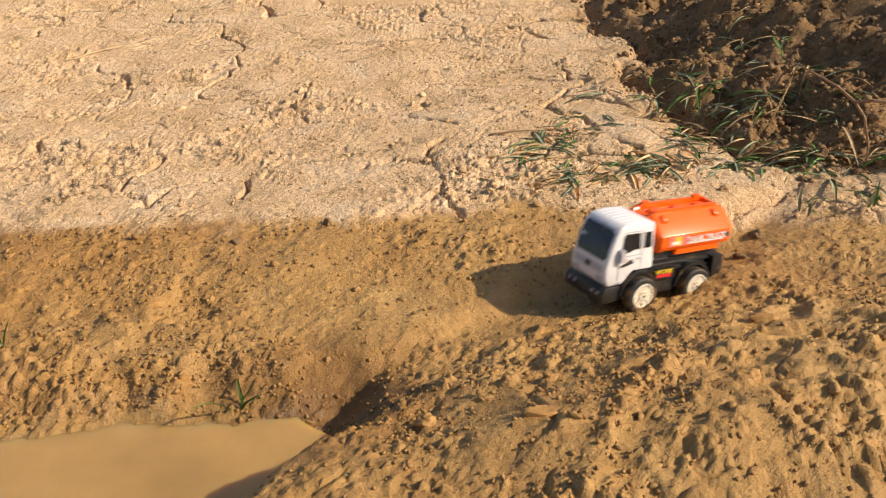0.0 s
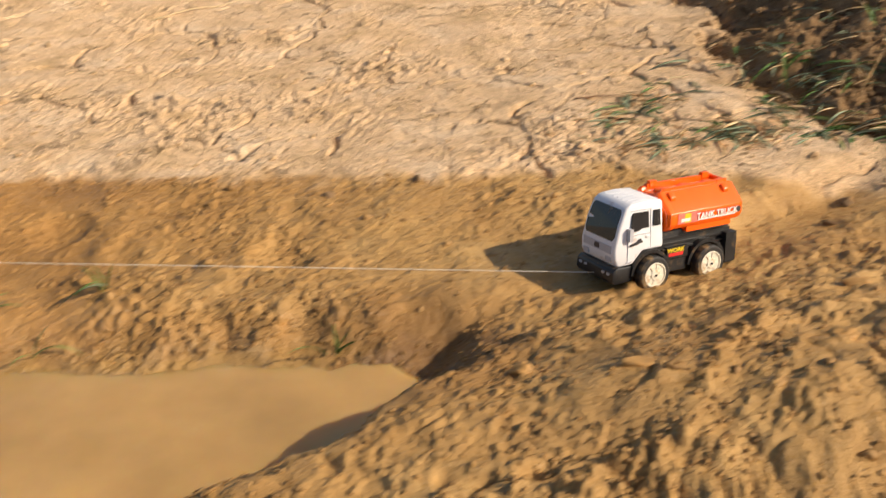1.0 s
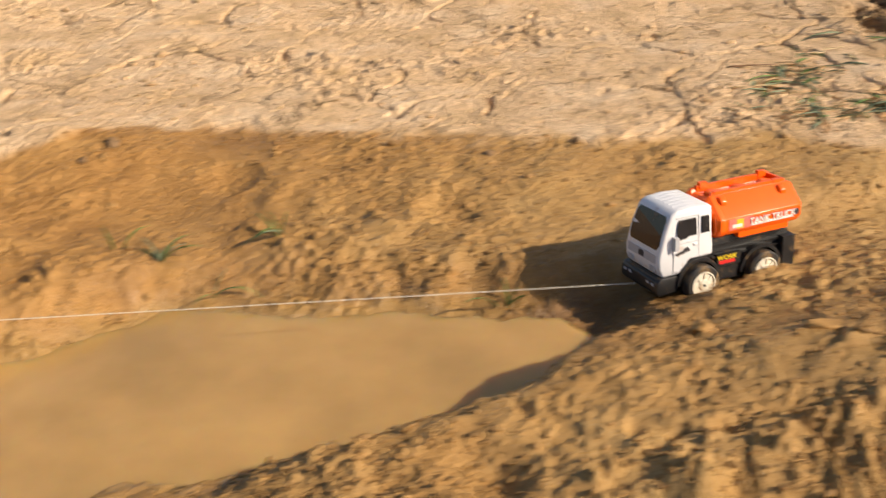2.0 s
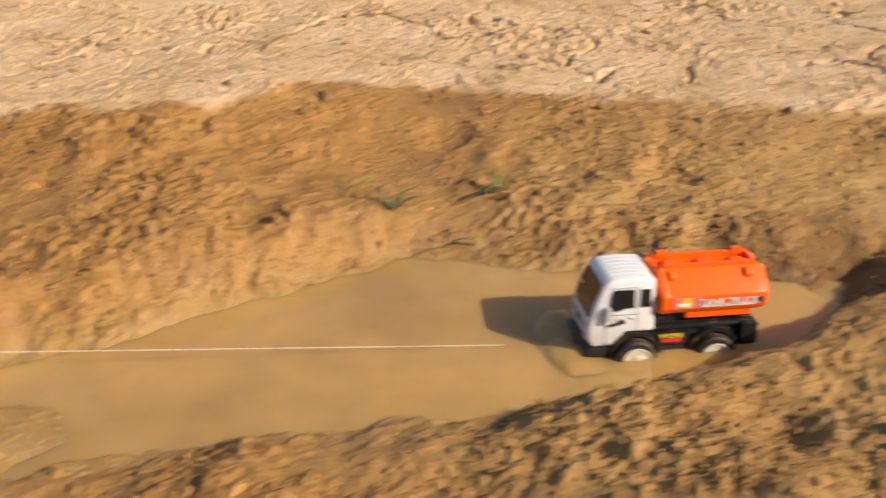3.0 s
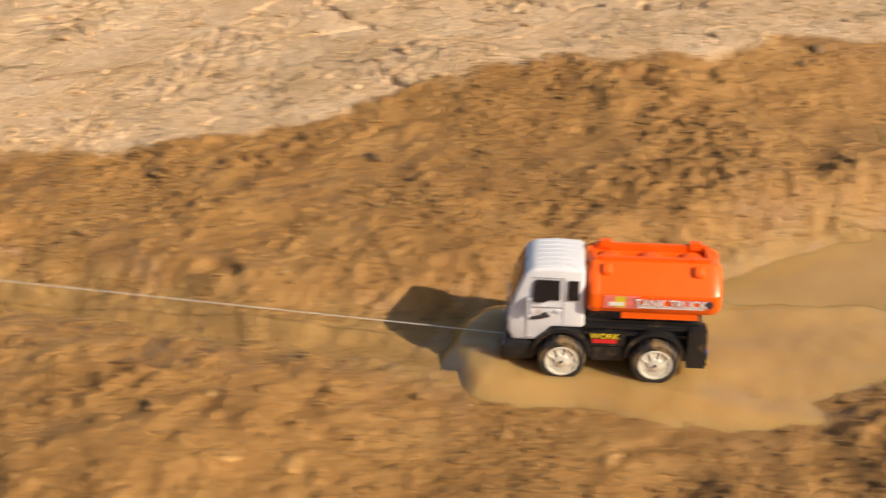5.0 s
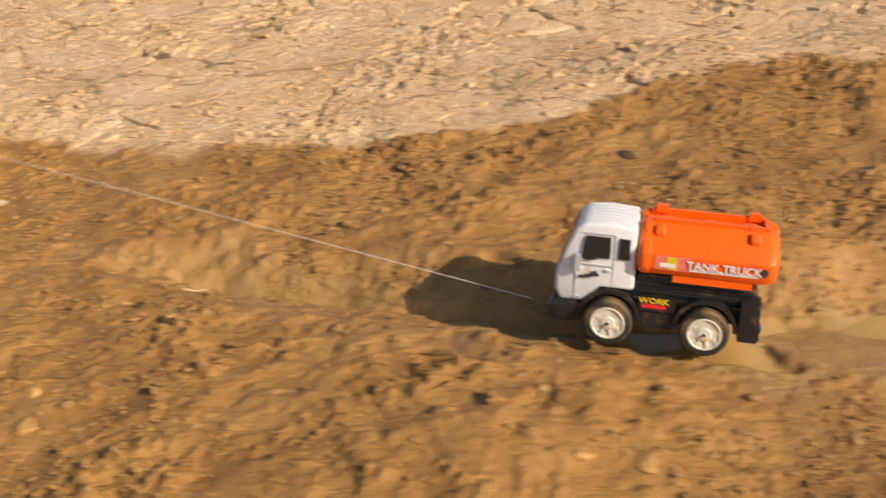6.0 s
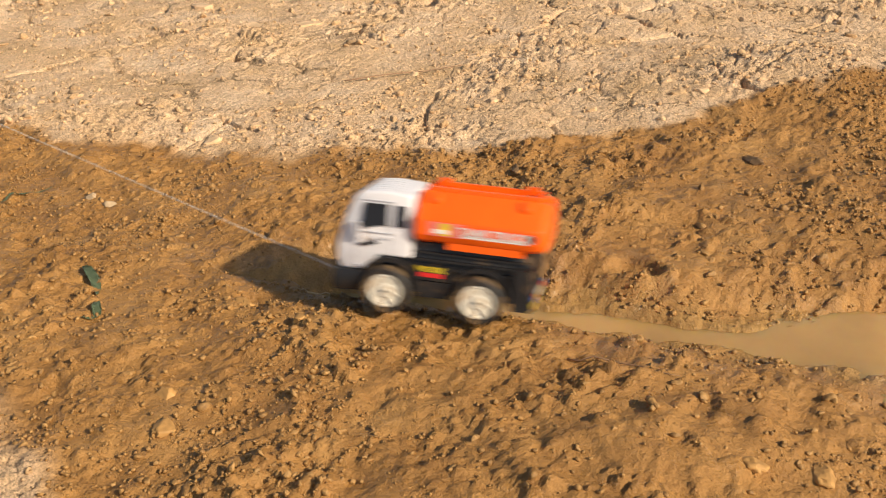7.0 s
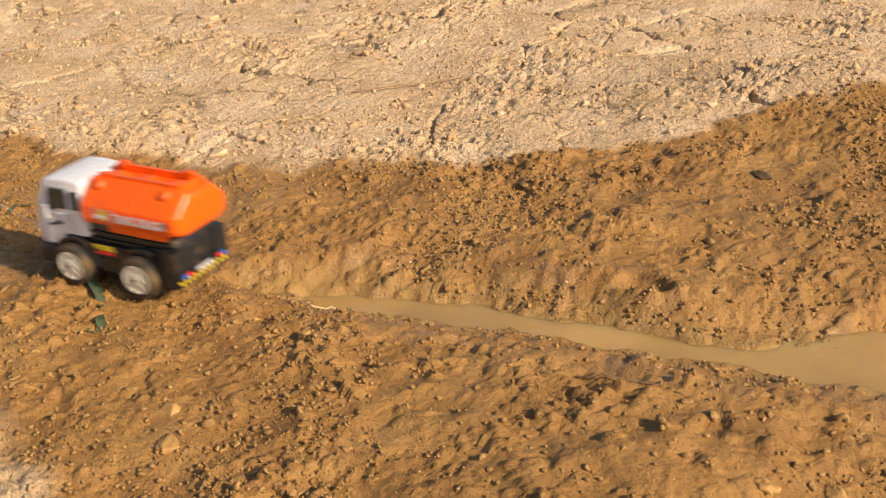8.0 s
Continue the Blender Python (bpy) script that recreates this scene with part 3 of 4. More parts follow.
def lettering(text, size, mat, m, parent, name, depth=0.0004, shear=0.0, offset=0.0):
    """Raised letters in the built-in font as a mesh part."""
    cu = bpy.data.curves.new(name, "FONT")
    cu.body, cu.size, cu.extrude, cu.shear, cu.offset = text, size, depth, shear, offset
    cu.align_x, cu.align_y = "CENTER", "CENTER"
    cu.resolution_u = 3
    tmp = bpy.data.objects.new(name, cu)
    me = bpy.data.meshes.new_from_object(tmp)
    bpy.data.objects.remove(tmp)
    me.name = name
    me.transform(m)
    me.materials.clear()
    me.materials.append(mat)
    ob = new(name, me)
    ob.parent = parent
    return ob


# ---------------------------------------------------------------- the toy truck
SIZE = 1.0
AXLE, TYRE_R, TRACK_HALF = 0.051, 0.026, 0.049


def build_truck():
    truck = tagged(new("toy_truck"), "small plastic toy tank truck, white cab, orange tank, black chassis", "toy truck")
    W = 0.043
    # cab
    outline = [(0.027, 0.060), (0.064, 0.060), (0.080, 0.042), (0.106, 0.040), (0.1115, 0.052), (0.112, 0.068), (0.1035, 0.100), (0.094, 0.123), (0.085, 0.1295), (0.060, 0.1315), (0.029, 0.1295)]
    bm = prism(outline, "y", -W, W)
    # the front narrows and the sides lean in towards the roof
    for v in bm.verts:
        v.co.y *= 1 - 0.10 * max(0.0, (v.co.z - 0.075) / 0.055) ** 1.5 - 0.07 * max(0.0, (v.co.x - 0.08) / 0.032)
    bevelled(bm, 0.0042, 3)
    cab = smooth_part(part("cab", bm, WHITE_PLASTIC, truck, "glossy white plastic cab"), 40)

    def side_y(x, z):
        return W * (1 - 0.10 * max(0.0, (z - 0.075) / 0.055) ** 1.5 - 0.07 * max(0.0, (x - 0.08) / 0.032))

    def side_panel(name, pts, mat, out=0.0006, parent=cab, thick=0.0012, label="", sides=(1, -1)):
        for s in sides:
            b = bmesh.new()
            a = [b.verts.new((x, s * (side_y(x, z) + out), z)) for x, z in pts]
            c = [b.verts.new((x, s * (side_y(x, z) - thick), z)) for x, z in pts]
            b.faces.new(a)
            b.faces.new(c[::-1])
            for i in range(len(pts)):
                j = (i + 1) % len(pts)
                b.faces.new((a[i], c[i], c[j], a[j]))
            bmesh.ops.recalc_face_normals(b, faces=b.faces[:])
            part(name, b, mat, parent, label)

    side_panel("side_window", [(0.055, 0.094), (0.0555, 0.117), (0.0815, 0.117), (0.0835, 0.113), (0.0850, 0.0925), (0.0815, 0.0905), (0.072, 0.091), (0.067, 0.094)], DARK_WINDOW, label="dark printed door window")
    side_panel("quarter_window", [(0.0345, 0.0945), (0.0350, 0.117), (0.0465, 0.117), (0.0465, 0.0945)], DARK_WINDOW, label="dark printed quarter window")
    for x0, x1, z0, z1 in ((0.0505, 0.0513, 0.064, 0.120), (0.0505, 0.086, 0.1195, 0.1203), (0.0505, 0.088, 0.0850, 0.0857), (0.0895, 0.0903, 0.047, 0.084)):
        side_panel("door_line", [(x0, z0), (x1, z0), (x1, z1), (x0, z1)], GREY_PLASTIC, out=0.0003)
    side_panel("door_handle", [(0.053, 0.0795), (0.059, 0.080), (0.059, 0.082), (0.053, 0.0815)], WHITE_PLASTIC, out=0.0012)
    for k, (x, z, w) in enumerate(((0.080, 0.0715, 0.012), (0.0725, 0.0735, 0.013), (0.071, 0.0765, 0.005))):
        side_panel("door_print", [(x - w / 2 - 0.001, z - 0.0012 + 0.001), (x + w / 2, z - 0.0016 - 0.001), (x + w / 2 + 0.001, z + 0.0012 - 0.001), (x - w / 2, z + 0.0016 + 0.001)], DARK_PRINT, out=0.0005)
    side_panel("step_print", [(0.0835, 0.0455), (0.0925, 0.0455), (0.0925, 0.0475), (0.0835, 0.0475)], GREY_PLASTIC, out=0.0005)

    # front: windscreen, grille, badge
    def front_panel(name, pts, mat, out=0.0008, label="", bow=0.0035):
        b = bmesh.new()
        front = sorted([(0.052, 0.1117), (0.068, 0.1122), (0.100, 0.1037), (0.123, 0.0942)])
        zs, xs_ = [p[0] for p in front], [p[1] for p in front]
        lay = []
        for d in (out, -0.002):
            lay.append([b.verts.new((float(np.interp(z, zs, xs_)) + d, y, z)) for y, z in pts])
        b.faces.new(lay[0])
        b.faces.new(lay[1][::-1])
        for i in range(len(pts)):
            j = (i + 1) % len(pts)
            b.faces.new((lay[0][i], lay[1][i], lay[1][j], lay[0][j]))
        bmesh.ops.recalc_face_normals(b, faces=b.faces[:])
        return part(name, b, mat, cab, label)

    front_panel("windscreen", [(-0.030, 0.078), (-0.034, 0.084), (-0.0335, 0.098), (-0.0325, 0.117), (-0.029, 0.1215), (0.029, 0.1215), (0.0325, 0.117), (0.0335, 0.098), (0.034, 0.084), (0.030, 0.078)], DARK_WINDOW, label="dark printed windscreen")
    front_panel("grille", [(-0.032, 0.060), (-0.033, 0.071), (0.033, 0.071), (0.032, 0.060)], GREY_PLASTIC)
    front_panel("badge", [(-0.005, 0.0615), (-0.006, 0.0655), (-0.004, 0.0695), (0.004, 0.0695), (0.006, 0.0655), (0.005, 0.0615)], DARK_PRINT, out=0.0014)
    for y in (-0.026, 0.026):
        front_panel("headlight", [(y - 0.006, 0.048), (y - 0.006, 0.055), (y + 0.006, 0.055), (y + 0.006, 0.048)], GREY_PLASTIC, out=0.001)
    for i in range(7):
        y = -0.030 + 0.010 * i
        part("roof_rib", prism([(0.034, 0.1290), (0.034, 0.1300), (0.060, 0.1320), (0.080, 0.1304), (0.080, 0.1285)], "y", y - 0.0016, y + 0.0016, 0.0008, 1), WHITE_PLASTIC, cab)
    for s in (1, -1):
        smooth_part(part("wing_mirror", block(0.0855, 0.0915, s * 0.0395, s * 0.0475, 0.078, 0.096, 0.0025, 3), GREY_PLASTIC, cab, "light grey wing mirror"))

    # chassis
    chassis = smooth_part(part("chassis", prism([(-0.104, 0.030), (-0.104, 0.062), (-0.098, 0.078), (0.024, 0.080), (0.026, 0.061), (0.064, 0.060), (0.080, 0.043), (0.112, 0.041), (0.114, 0.030), (0.108, 0.016), (0.082, 0.016), (0.070, 0.030), (0.030, 0.024), (-0.028, 0.024), (-0.040, 0.034)], "y", -0.036, 0.036, 0.0015), BLACK_PLASTIC, truck, "black plastic chassis with mud splashes"))
    smooth_part(part("bumper", prism([(0.082, 0.018), (0.082, 0.041), (0.109, 0.041), (0.1150, 0.036), (0.1160, 0.022), (0.112, 0.016)], "y", -0.0435, 0.0435, 0.002), BLACK_PLASTIC, chassis))
    for s in (1, -1):
        for cx in (AXLE, -AXLE):
            ring = []
            for i in range(13):
                a = math.pi * i / 12
                ring.append((cx + 0.0345 * math.cos(a), 0.026 + 0.0345 * math.sin(a)))
            for i in range(12, -1, -1):
                a = math.pi * i / 12
                ring.append((cx + 0.0295 * math.cos(a), 0.026 + 0.0295 * math.sin(a)))
            smooth_part(part("fender", prism(ring, "y", s * 0.031, s * 0.0465), BLACK_PLASTIC, chassis))
        smooth_part(part("side_tank", block(-0.016, 0.017, s * 0.030, s * 0.0425, 0.020, 0.038, 0.003), BLACK_PLASTIC, chassis))
        for i, z in enumerate((0.053, 0.061, 0.069)):
            part("frame_rail", block(-0.100, 0.026, s * 0.035, s * (0.0405 - 0.001 * i), z - 0.0012, z + 0.0012, 0.0006, 1), BLACK_PLASTIC, chassis)
        part("sill_plate", block(-0.018, 0.020, s * 0.034, s * 0.0432, 0.0395, 0.0560, 0.001, 1), BLACK_PLASTIC, chassis)
        smooth_part(part("mud_guard", block(-0.106, -0.086, s * 0.026, s * 0.0475, 0.018, 0.064, 0.0025), BLACK_PLASTIC, chassis))
        for i in range(2):
            part("bumper_lamp", block(0.1140, 0.1168, s * (0.030 - 0.012 * i), s * (0.036 - 0.012 * i), 0.030, 0.033, 0.0008, 1), GREY_PLASTIC, chassis)
        turn = Matrix.Translation((0.0045, s * 0.0436, 0.0515)) @ Matrix.Rotation(math.pi if s > 0 else 0, 4, "Z") @ Matrix.Rotation(math.pi / 2, 4, "X")
        part("red_stripe", block(-0.009, 0.017, s * 0.0428, s * 0.0437, 0.0430, 0.0478, 0.0004, 1), RED_PRINT, chassis, "red printed stripe")
        lettering("WORK", 0.0088, YELLOW_PRINT, turn @ Matrix.Diagonal((1.15, 1.0, 1, 1)), chassis, "yellow_letters", offset=0.0002)
    # striped tail board with lamps
    tail = smooth_part(part("tail_board", block(-0.1085, -0.104, -0.044, 0.044, 0.020, 0.034, 0.001), BLACK_PLASTIC, chassis))
    for i in range(10):
        y = -0.040 + 0.0088 * i
        b = bmesh.new()
        q = [(-0.1092, y, 0.0215), (-0.1092, y + 0.004, 0.0215), (-0.1092, y + 0.007, 0.0275), (-0.1092, y + 0.003, 0.0275)]
        a = [b.verts.new(p) for p in q]
        c = [b.verts.new((p[0] + 0.0012, p[1], p[2])) for p in q]
        b.faces.new(a)
        b.faces.new(c[::-1])
        for k in range(4):
            b.faces.new((a[k], c[k], c[(k + 1) % 4], a[(k + 1) % 4]))
        bmesh.ops.recalc_face_normals(b, faces=b.faces[:])
        part("stripe", b, YELLOW_PRINT, tail)
    for s in (1, -1):
        part("tail_lamp", block(-0.1098, -0.1082, s * 0.024, s * 0.031, 0.0285, 0.0335, 0.0005, 1), RED_PRINT, tail, "red tail lamp")
        part("tail_lamp", block(-0.1098, -0.1082, s * 0.032, s * 0.039, 0.0285, 0.0335, 0.0005, 1), BLUE_PRINT, tail, "blue tail lamp")
    part("plate", block(-0.1098, -0.1082, -0.014, 0.014, 0.0285, 0.0335, 0.0005, 1), GREY_PLASTIC, tail)

    # tank
    cross = [(-0.034, 0.080), (-0.0455, 0.085), (-0.0490, 0.092), (-0.0485, 0.108), (-0.0215, 0.1335), (-0.0165, 0.1335), (-0.0140, 0.1285),
             (0.0140, 0.1285), (0.0165, 0.1335), (0.0215, 0.1335), (0.0485, 0.108), (0.0490, 0.092), (0.0455, 0.085), (0.034, 0.080)]
    bm = bmesh.new()
    rows_ = []
    for x, k in ((0.0255, 0.93), (0.022, 1.0), (-0.103, 1.0), (-0.1095, 0.975), (-0.1140, 0.93), (-0.1170, 0.85), (-0.1180, 0.74)):
        rows_.append([bm.verts.new((x, y * k, 0.106 + (z - 0.106) * k)) for y, z in cross])
    for a, c in zip(rows_, rows_[1:]):
        for i in range(len(cross)):
            j = (i + 1) % len(cross)
            bm.faces.new((a[i], a[j], c[j], c[i]))
    bm.faces.new(rows_[0][::-1])
    bm.faces.new(rows_[-1])
    bmesh.ops.recalc_face_normals(bm, faces=bm.faces[:])
    bevelled(bm, 0.0022, 3, 20)
    tank = smooth_part(part("tank", bm, ORANGE_PLASTIC, truck, "glossy orange plastic tank"), 50)
    smooth_part(part("front_collar", prism([(y * 1.02, 0.106 + (z - 0.106) * 1.02) for y, z in cross], "x", 0.013, 0.0225, 0.0015), ORANGE_PLASTIC, tank))
    smooth_part(part("skirt", block(-0.094, -0.012, -0.0445, 0.0445, 0.0765, 0.088, 0.002), ORANGE_PLASTIC, tank))
    for s in (1, -1):
        smooth_part(part("top_rail", block(-0.105, 0.016, s * 0.0140, s * 0.0185, 0.128, 0.1375, 0.0012), ORANGE_PLASTIC, tank))
        for x in (0.006, -0.092):
            b = prism([(s * 0.0220, 0.1290), (s * 0.0265, 0.1345), (s * 0.0345, 0.1275), (s * 0.0330, 0.1190)], "x", x - 0.0055, x + 0.0055, 0.0022, 3)
            smooth_part(part("side_boss", b, ORANGE_PLASTIC, tank))
            smooth_part(part("rail_knob", block(x - 0.006, x + 0.006, s * 0.0125, s * 0.0195, 0.133, 0.1415 if s < 0 else 0.1380, 0.0018), ORANGE_PLASTIC, tank))
    for x in (0.001, -0.043, -0.087):
        b = lathe([(0.0115, 0.0), (0.0115, 0.003), (0.0095, 0.0048), (0.004, 0.0055)], 24)
        bmesh.ops.transform(b, matrix=Matrix.Translation((x, 0, 0.128)) @ Matrix.Rotation(math.pi / 2, 4, "X"), verts=b.verts[:])
        smooth_part(part("hatch", b, ORANGE_PLASTIC, tank))
    part("cross_bar", block(-0.106, -0.102, -0.0165, 0.0165, 0.128, 0.1365, 0.001, 1), ORANGE_PLASTIC, tank)
    for s in (1, -1):
        y0 = s * 0.0488
        part("label_band", block(-0.030, 0.008, y0 - s * 0.001, y0 + s * 0.0004, 0.0915, 0.1065, 0.0005, 1), PINK_PRINT, tank, "red and pink printed band")
        part("label_field", block(-0.110, -0.028, y0 - s * 0.001, y0 + s * 0.0004, 0.0925, 0.1055, 0.0005, 1), ORANGE_PLASTIC, tank)
        part("label_stripe", block(-0.098, -0.028, y0, y0 + s * 0.0007, 0.0925, 0.0958, 0.0003, 1), WHITE_PRINT, tank, "white printed stripe")
        part("label_spot", block(-0.015, -0.004, y0, y0 + s * 0.0007, 0.0925, 0.1058, 0.0003, 1), YELLOW_PRINT, tank)
        part("label_spot", block(-0.013, 0.003, y0, y0 + s * 0.0010, 0.0945, 0.0990, 0.0003, 1), WHITE_PRINT, tank)
        b = lathe([(0.0048, 0.0), (0.0048, 0.0007)], 18)
        bmesh.ops.transform(b, matrix=Matrix.Translation((-0.1030, y0 + s * 0.0003, 0.0990)), verts=b.verts[:])
        part("label_disc", b, DARK_PRINT, tank)
        turn = Matrix.Translation((-0.063, y0 + s * 0.0010, 0.0990)) @ Matrix.Rotation(math.pi if s > 0 else 0, 4, "Z") @ Matrix.Rotation(math.pi / 2, 4, "X")
        lettering("TANK TRUCK", 0.0122, RED_PRINT, turn, tank, "letter_outline", depth=0.0003, offset=0.0007)
        lettering("TANK TRUCK", 0.0122, WHITE_PRINT, turn, tank, "white_letters", depth=0.0007, offset=0.0003)

    # wheels
    wheels = []
    for s in (1, -1):
        for cx in (AXLE, -AXLE):
            b = lathe([(0.016, -0.0085), (0.0235, -0.0085), (0.0255, -0.0065), (0.0255, -0.0062), (0.0257, 0.0), (0.0255, 0.0058), (0.0255, 0.0060), (0.0240, 0.0082), (0.0185, 0.0085), (0.0175, 0.0060)], 60)
            for v in b.verts:
                lug = int(round(math.atan2(v.co.z, v.co.x) / (2 * math.pi / 60)))
                if abs(v.co.y) < 0.0075 and math.hypot(v.co.x, v.co.z) > 0.025 and lug % 3:
                    v.co.x *= 1.035
                    v.co.z *= 1.035
            w = smooth_part(part("wheel", b, RUBBER, truck, "muddy black tyre on a cream rim"))
            face = lathe([(0.0184, 0.0040), (0.0184, 0.0088), (0.0168, 0.0092), (0.0156, 0.0074), (0.0085, 0.0076), (0.0070, 0.0092), (0.0030, 0.0097)], 36)
            rim = smooth_part(part("rim", face, RIM_WHITE, w, "cream plastic rim stained with mud"))
            for i in range(8):
                t = block(-0.0012, 0.0012, 0.0070, 0.0086, 0.0065, 0.0160, 0.0005, 1)
                bmesh.ops.transform(t, matrix=Matrix.Rotation(2 * math.pi * i / 8, 4, "Y"), verts=t.verts[:])
                part("spoke", t, RIM_WHITE, rim)
            part("hub_pin", lathe([(0.0016, 0.009), (0.0016, 0.0112)], 12), BLACK_PLASTIC, rim)
            if s < 0:
                for o in (w, *w.children_recursive):
                    o.data.transform(Matrix.Rotation(math.pi, 4, "Z"))
            wheels.append((w, cx, s))
    for o in truck.children_recursive:
        if o.type == "MESH":
            o.data.transform(Matrix.Scale(SIZE, 4))
    return truck, wheels


truck, wheels = build_truck()

# thread that draws the truck
string_bm = tube([(0, 0, 0), (-0.5, 0, 0.0), (-1.2, 0, 0.0), (-3.0, 0, 0.0)], 0.0005, 6)
thread = tagged(new("pull_thread"), "thin white thread drawing the toy truck along", "thread")
part("strand", string_bm, THREAD, thread)



# ---------------------------------------------------------------- waves
def build_bow_wave():
    """A curved swell that the bumper pushes ahead, with two arms trailing off."""
    xs, ys = np.arange(-0.50, 0.27, 0.005), np.arange(-0.24, 0.24, 0.005)
    gx, gy = np.meshgrid(xs, ys)
    front = 0.165 - 2.6 * gy ** 2 - 0.25 * np.abs(gy)
    d = gx - front
    crest = np.exp(-np.where(d > 0, d / 0.022, d / 0.055) ** 2) * np.exp(-(np.abs(gy) / 0.15) ** 3)
    z = 0.0105 * crest + 0.0022 * gnoise(gx, gy, 0.035, 301) * crest + 0.0010 * gnoise(gx, gy, 0.012, 302) * crest
    # wake: two arms that spread behind the wheels, with ripples along them
    arm = np.abs(gy) - 0.055 - 0.22 * (0.05 - gx)
    wake = (np.exp(-(arm / 0.022) ** 2) - 0.6 * np.exp(-((arm + 0.042) / 0.022) ** 2)) * smooth(0.08, 0.0, gx) * smooth(-0.48, -0.25, gx)
    z = z + 0.0030 * wake * (1 + 0.5 * gnoise(gx, gy, 0.05, 303)) + 0.0012 * gnoise(gx, gy, 0.03, 304) * smooth(0.1, -0.05, gx)
    rim = np.minimum(np.minimum(gx + 0.50, 0.250 - gx - 2.4 * gy ** 2), 0.225 - np.abs(gy) - 0.05 * smooth(-0.1, 0.1, gx)) - 0.012 * gnoise(gx, gy, 0.07, 305)
    z = z - 0.0030 - 0.05 * smooth(0.13, 0.0, rim) ** 1.3
    me = grid_mesh("swell", xs, ys, z)
    me.materials.append(WATER)
    top = tagged(new("bow_wave"), "muddy swell of water pushed up round the truck's front", "wave")
    ob = new("swell", me)
    ob.parent = top
    return top


bow_wave = build_bow_wave()


# ---------------------------------------------------------------- loose clods and crumbs
def lump_shapes(subdivisions, count, seed):
    out = []
    rng = np.random.RandomState(seed)
    for k in range(count):
        bm = bmesh.new()
        bmesh.ops.create_icosphere(bm, subdivisions=subdivisions, radius=1.0)
        v = np.array([p.co[:] for p in bm.verts])
        f = np.array([[p.index for p in q.verts] for q in bm.faces])
        bm.free()
        push = np.zeros(len(v))
        for axis in rng.normal(size=(5, 3)):
            axis /= np.linalg.norm(axis)
            push -= np.clip(v @ axis - rng.uniform(0.35, 0.75), 0, 1) * rng.uniform(0.5, 1.0)
        v = v * (1 + push + rng.uniform(-0.24, 0.24, len(v)))[:, None] * rng.uniform((0.75, 0.65, 0.5), (1.25, 1.0, 0.85))
        out.append((v, f))
    return out


def scatter(name, shapes, places, sizes, mat, label, category, seed, sink=0.25):
    """Many lumps in one mesh, each turned and tilted at random and pressed a little into the ground."""
    rng = np.random.RandomState(seed)
    vs, fs, n = [], [], 0
    z = ground_height(places[:, 0], places[:, 1])[0]
    for (x, y), size, h in zip(places, sizes, z):
        v, f = shapes[rng.randint(len(shapes))]
        a, t = rng.uniform(0, 6.283), rng.normal(0, 0.35)
        ca, sa, ct, st = math.cos(a), math.sin(a), math.cos(t), math.sin(t)
        r = np.array([[ca, -sa * ct, sa * st], [sa, ca * ct, -ca * st], [0, st, ct]])
        vs.append(size * v @ r.T + (x, y, h + size * (0.5 - sink)))
        fs.append(f + n)
        n += len(v)
    me = bpy.data.meshes.new(name)
    v, f = np.concatenate(vs), np.concatenate(fs)
    me.vertices.add(len(v))
    me.vertices.foreach_set("co", v.ravel())
    me.loops.add(f.size)
    me.loops.foreach_set("vertex_index", f.ravel().astype(np.int32))
    me.polygons.add(len(f))
    me.polygons.foreach_set("loop_start", np.arange(0, f.size, 3, dtype=np.int32))
    me.update(calc_edges=True)
    me.materials.append(mat)
    return tagged(new(name, me), label, category, kind="stuff")


def sow(count, seed, keep, x=(-3.7, 1.0), y=(0.15, 3.3)):
    rng = np.random.RandomState(seed)
    p = np.stack([rng.uniform(*x, count), rng.uniform(*y, count)], 1)
    z, dry, humus, wet, trod = macro(p[:, 0], p[:, 1])
    ok = rng.uniform(0, 1, count) < keep(p[:, 0], p[:, 1], dry, humus, wet, trod)
    return p[ok]


def sizes_for(p, seed, small, large, power):
    u = np.random.RandomState(seed).uniform(0, 1, len(p))
    return small * (large / small) ** (u ** power)


FINE, COARSE = lump_shapes(1, 8, 5), lump_shapes(2, 8, 6)


def patches(x, y, wave, seed):
    return smooth(-0.25, 0.5, gnoise(x, y, wave, seed) + 0.5 * gnoise(x, y, wave / 3, seed + 1))


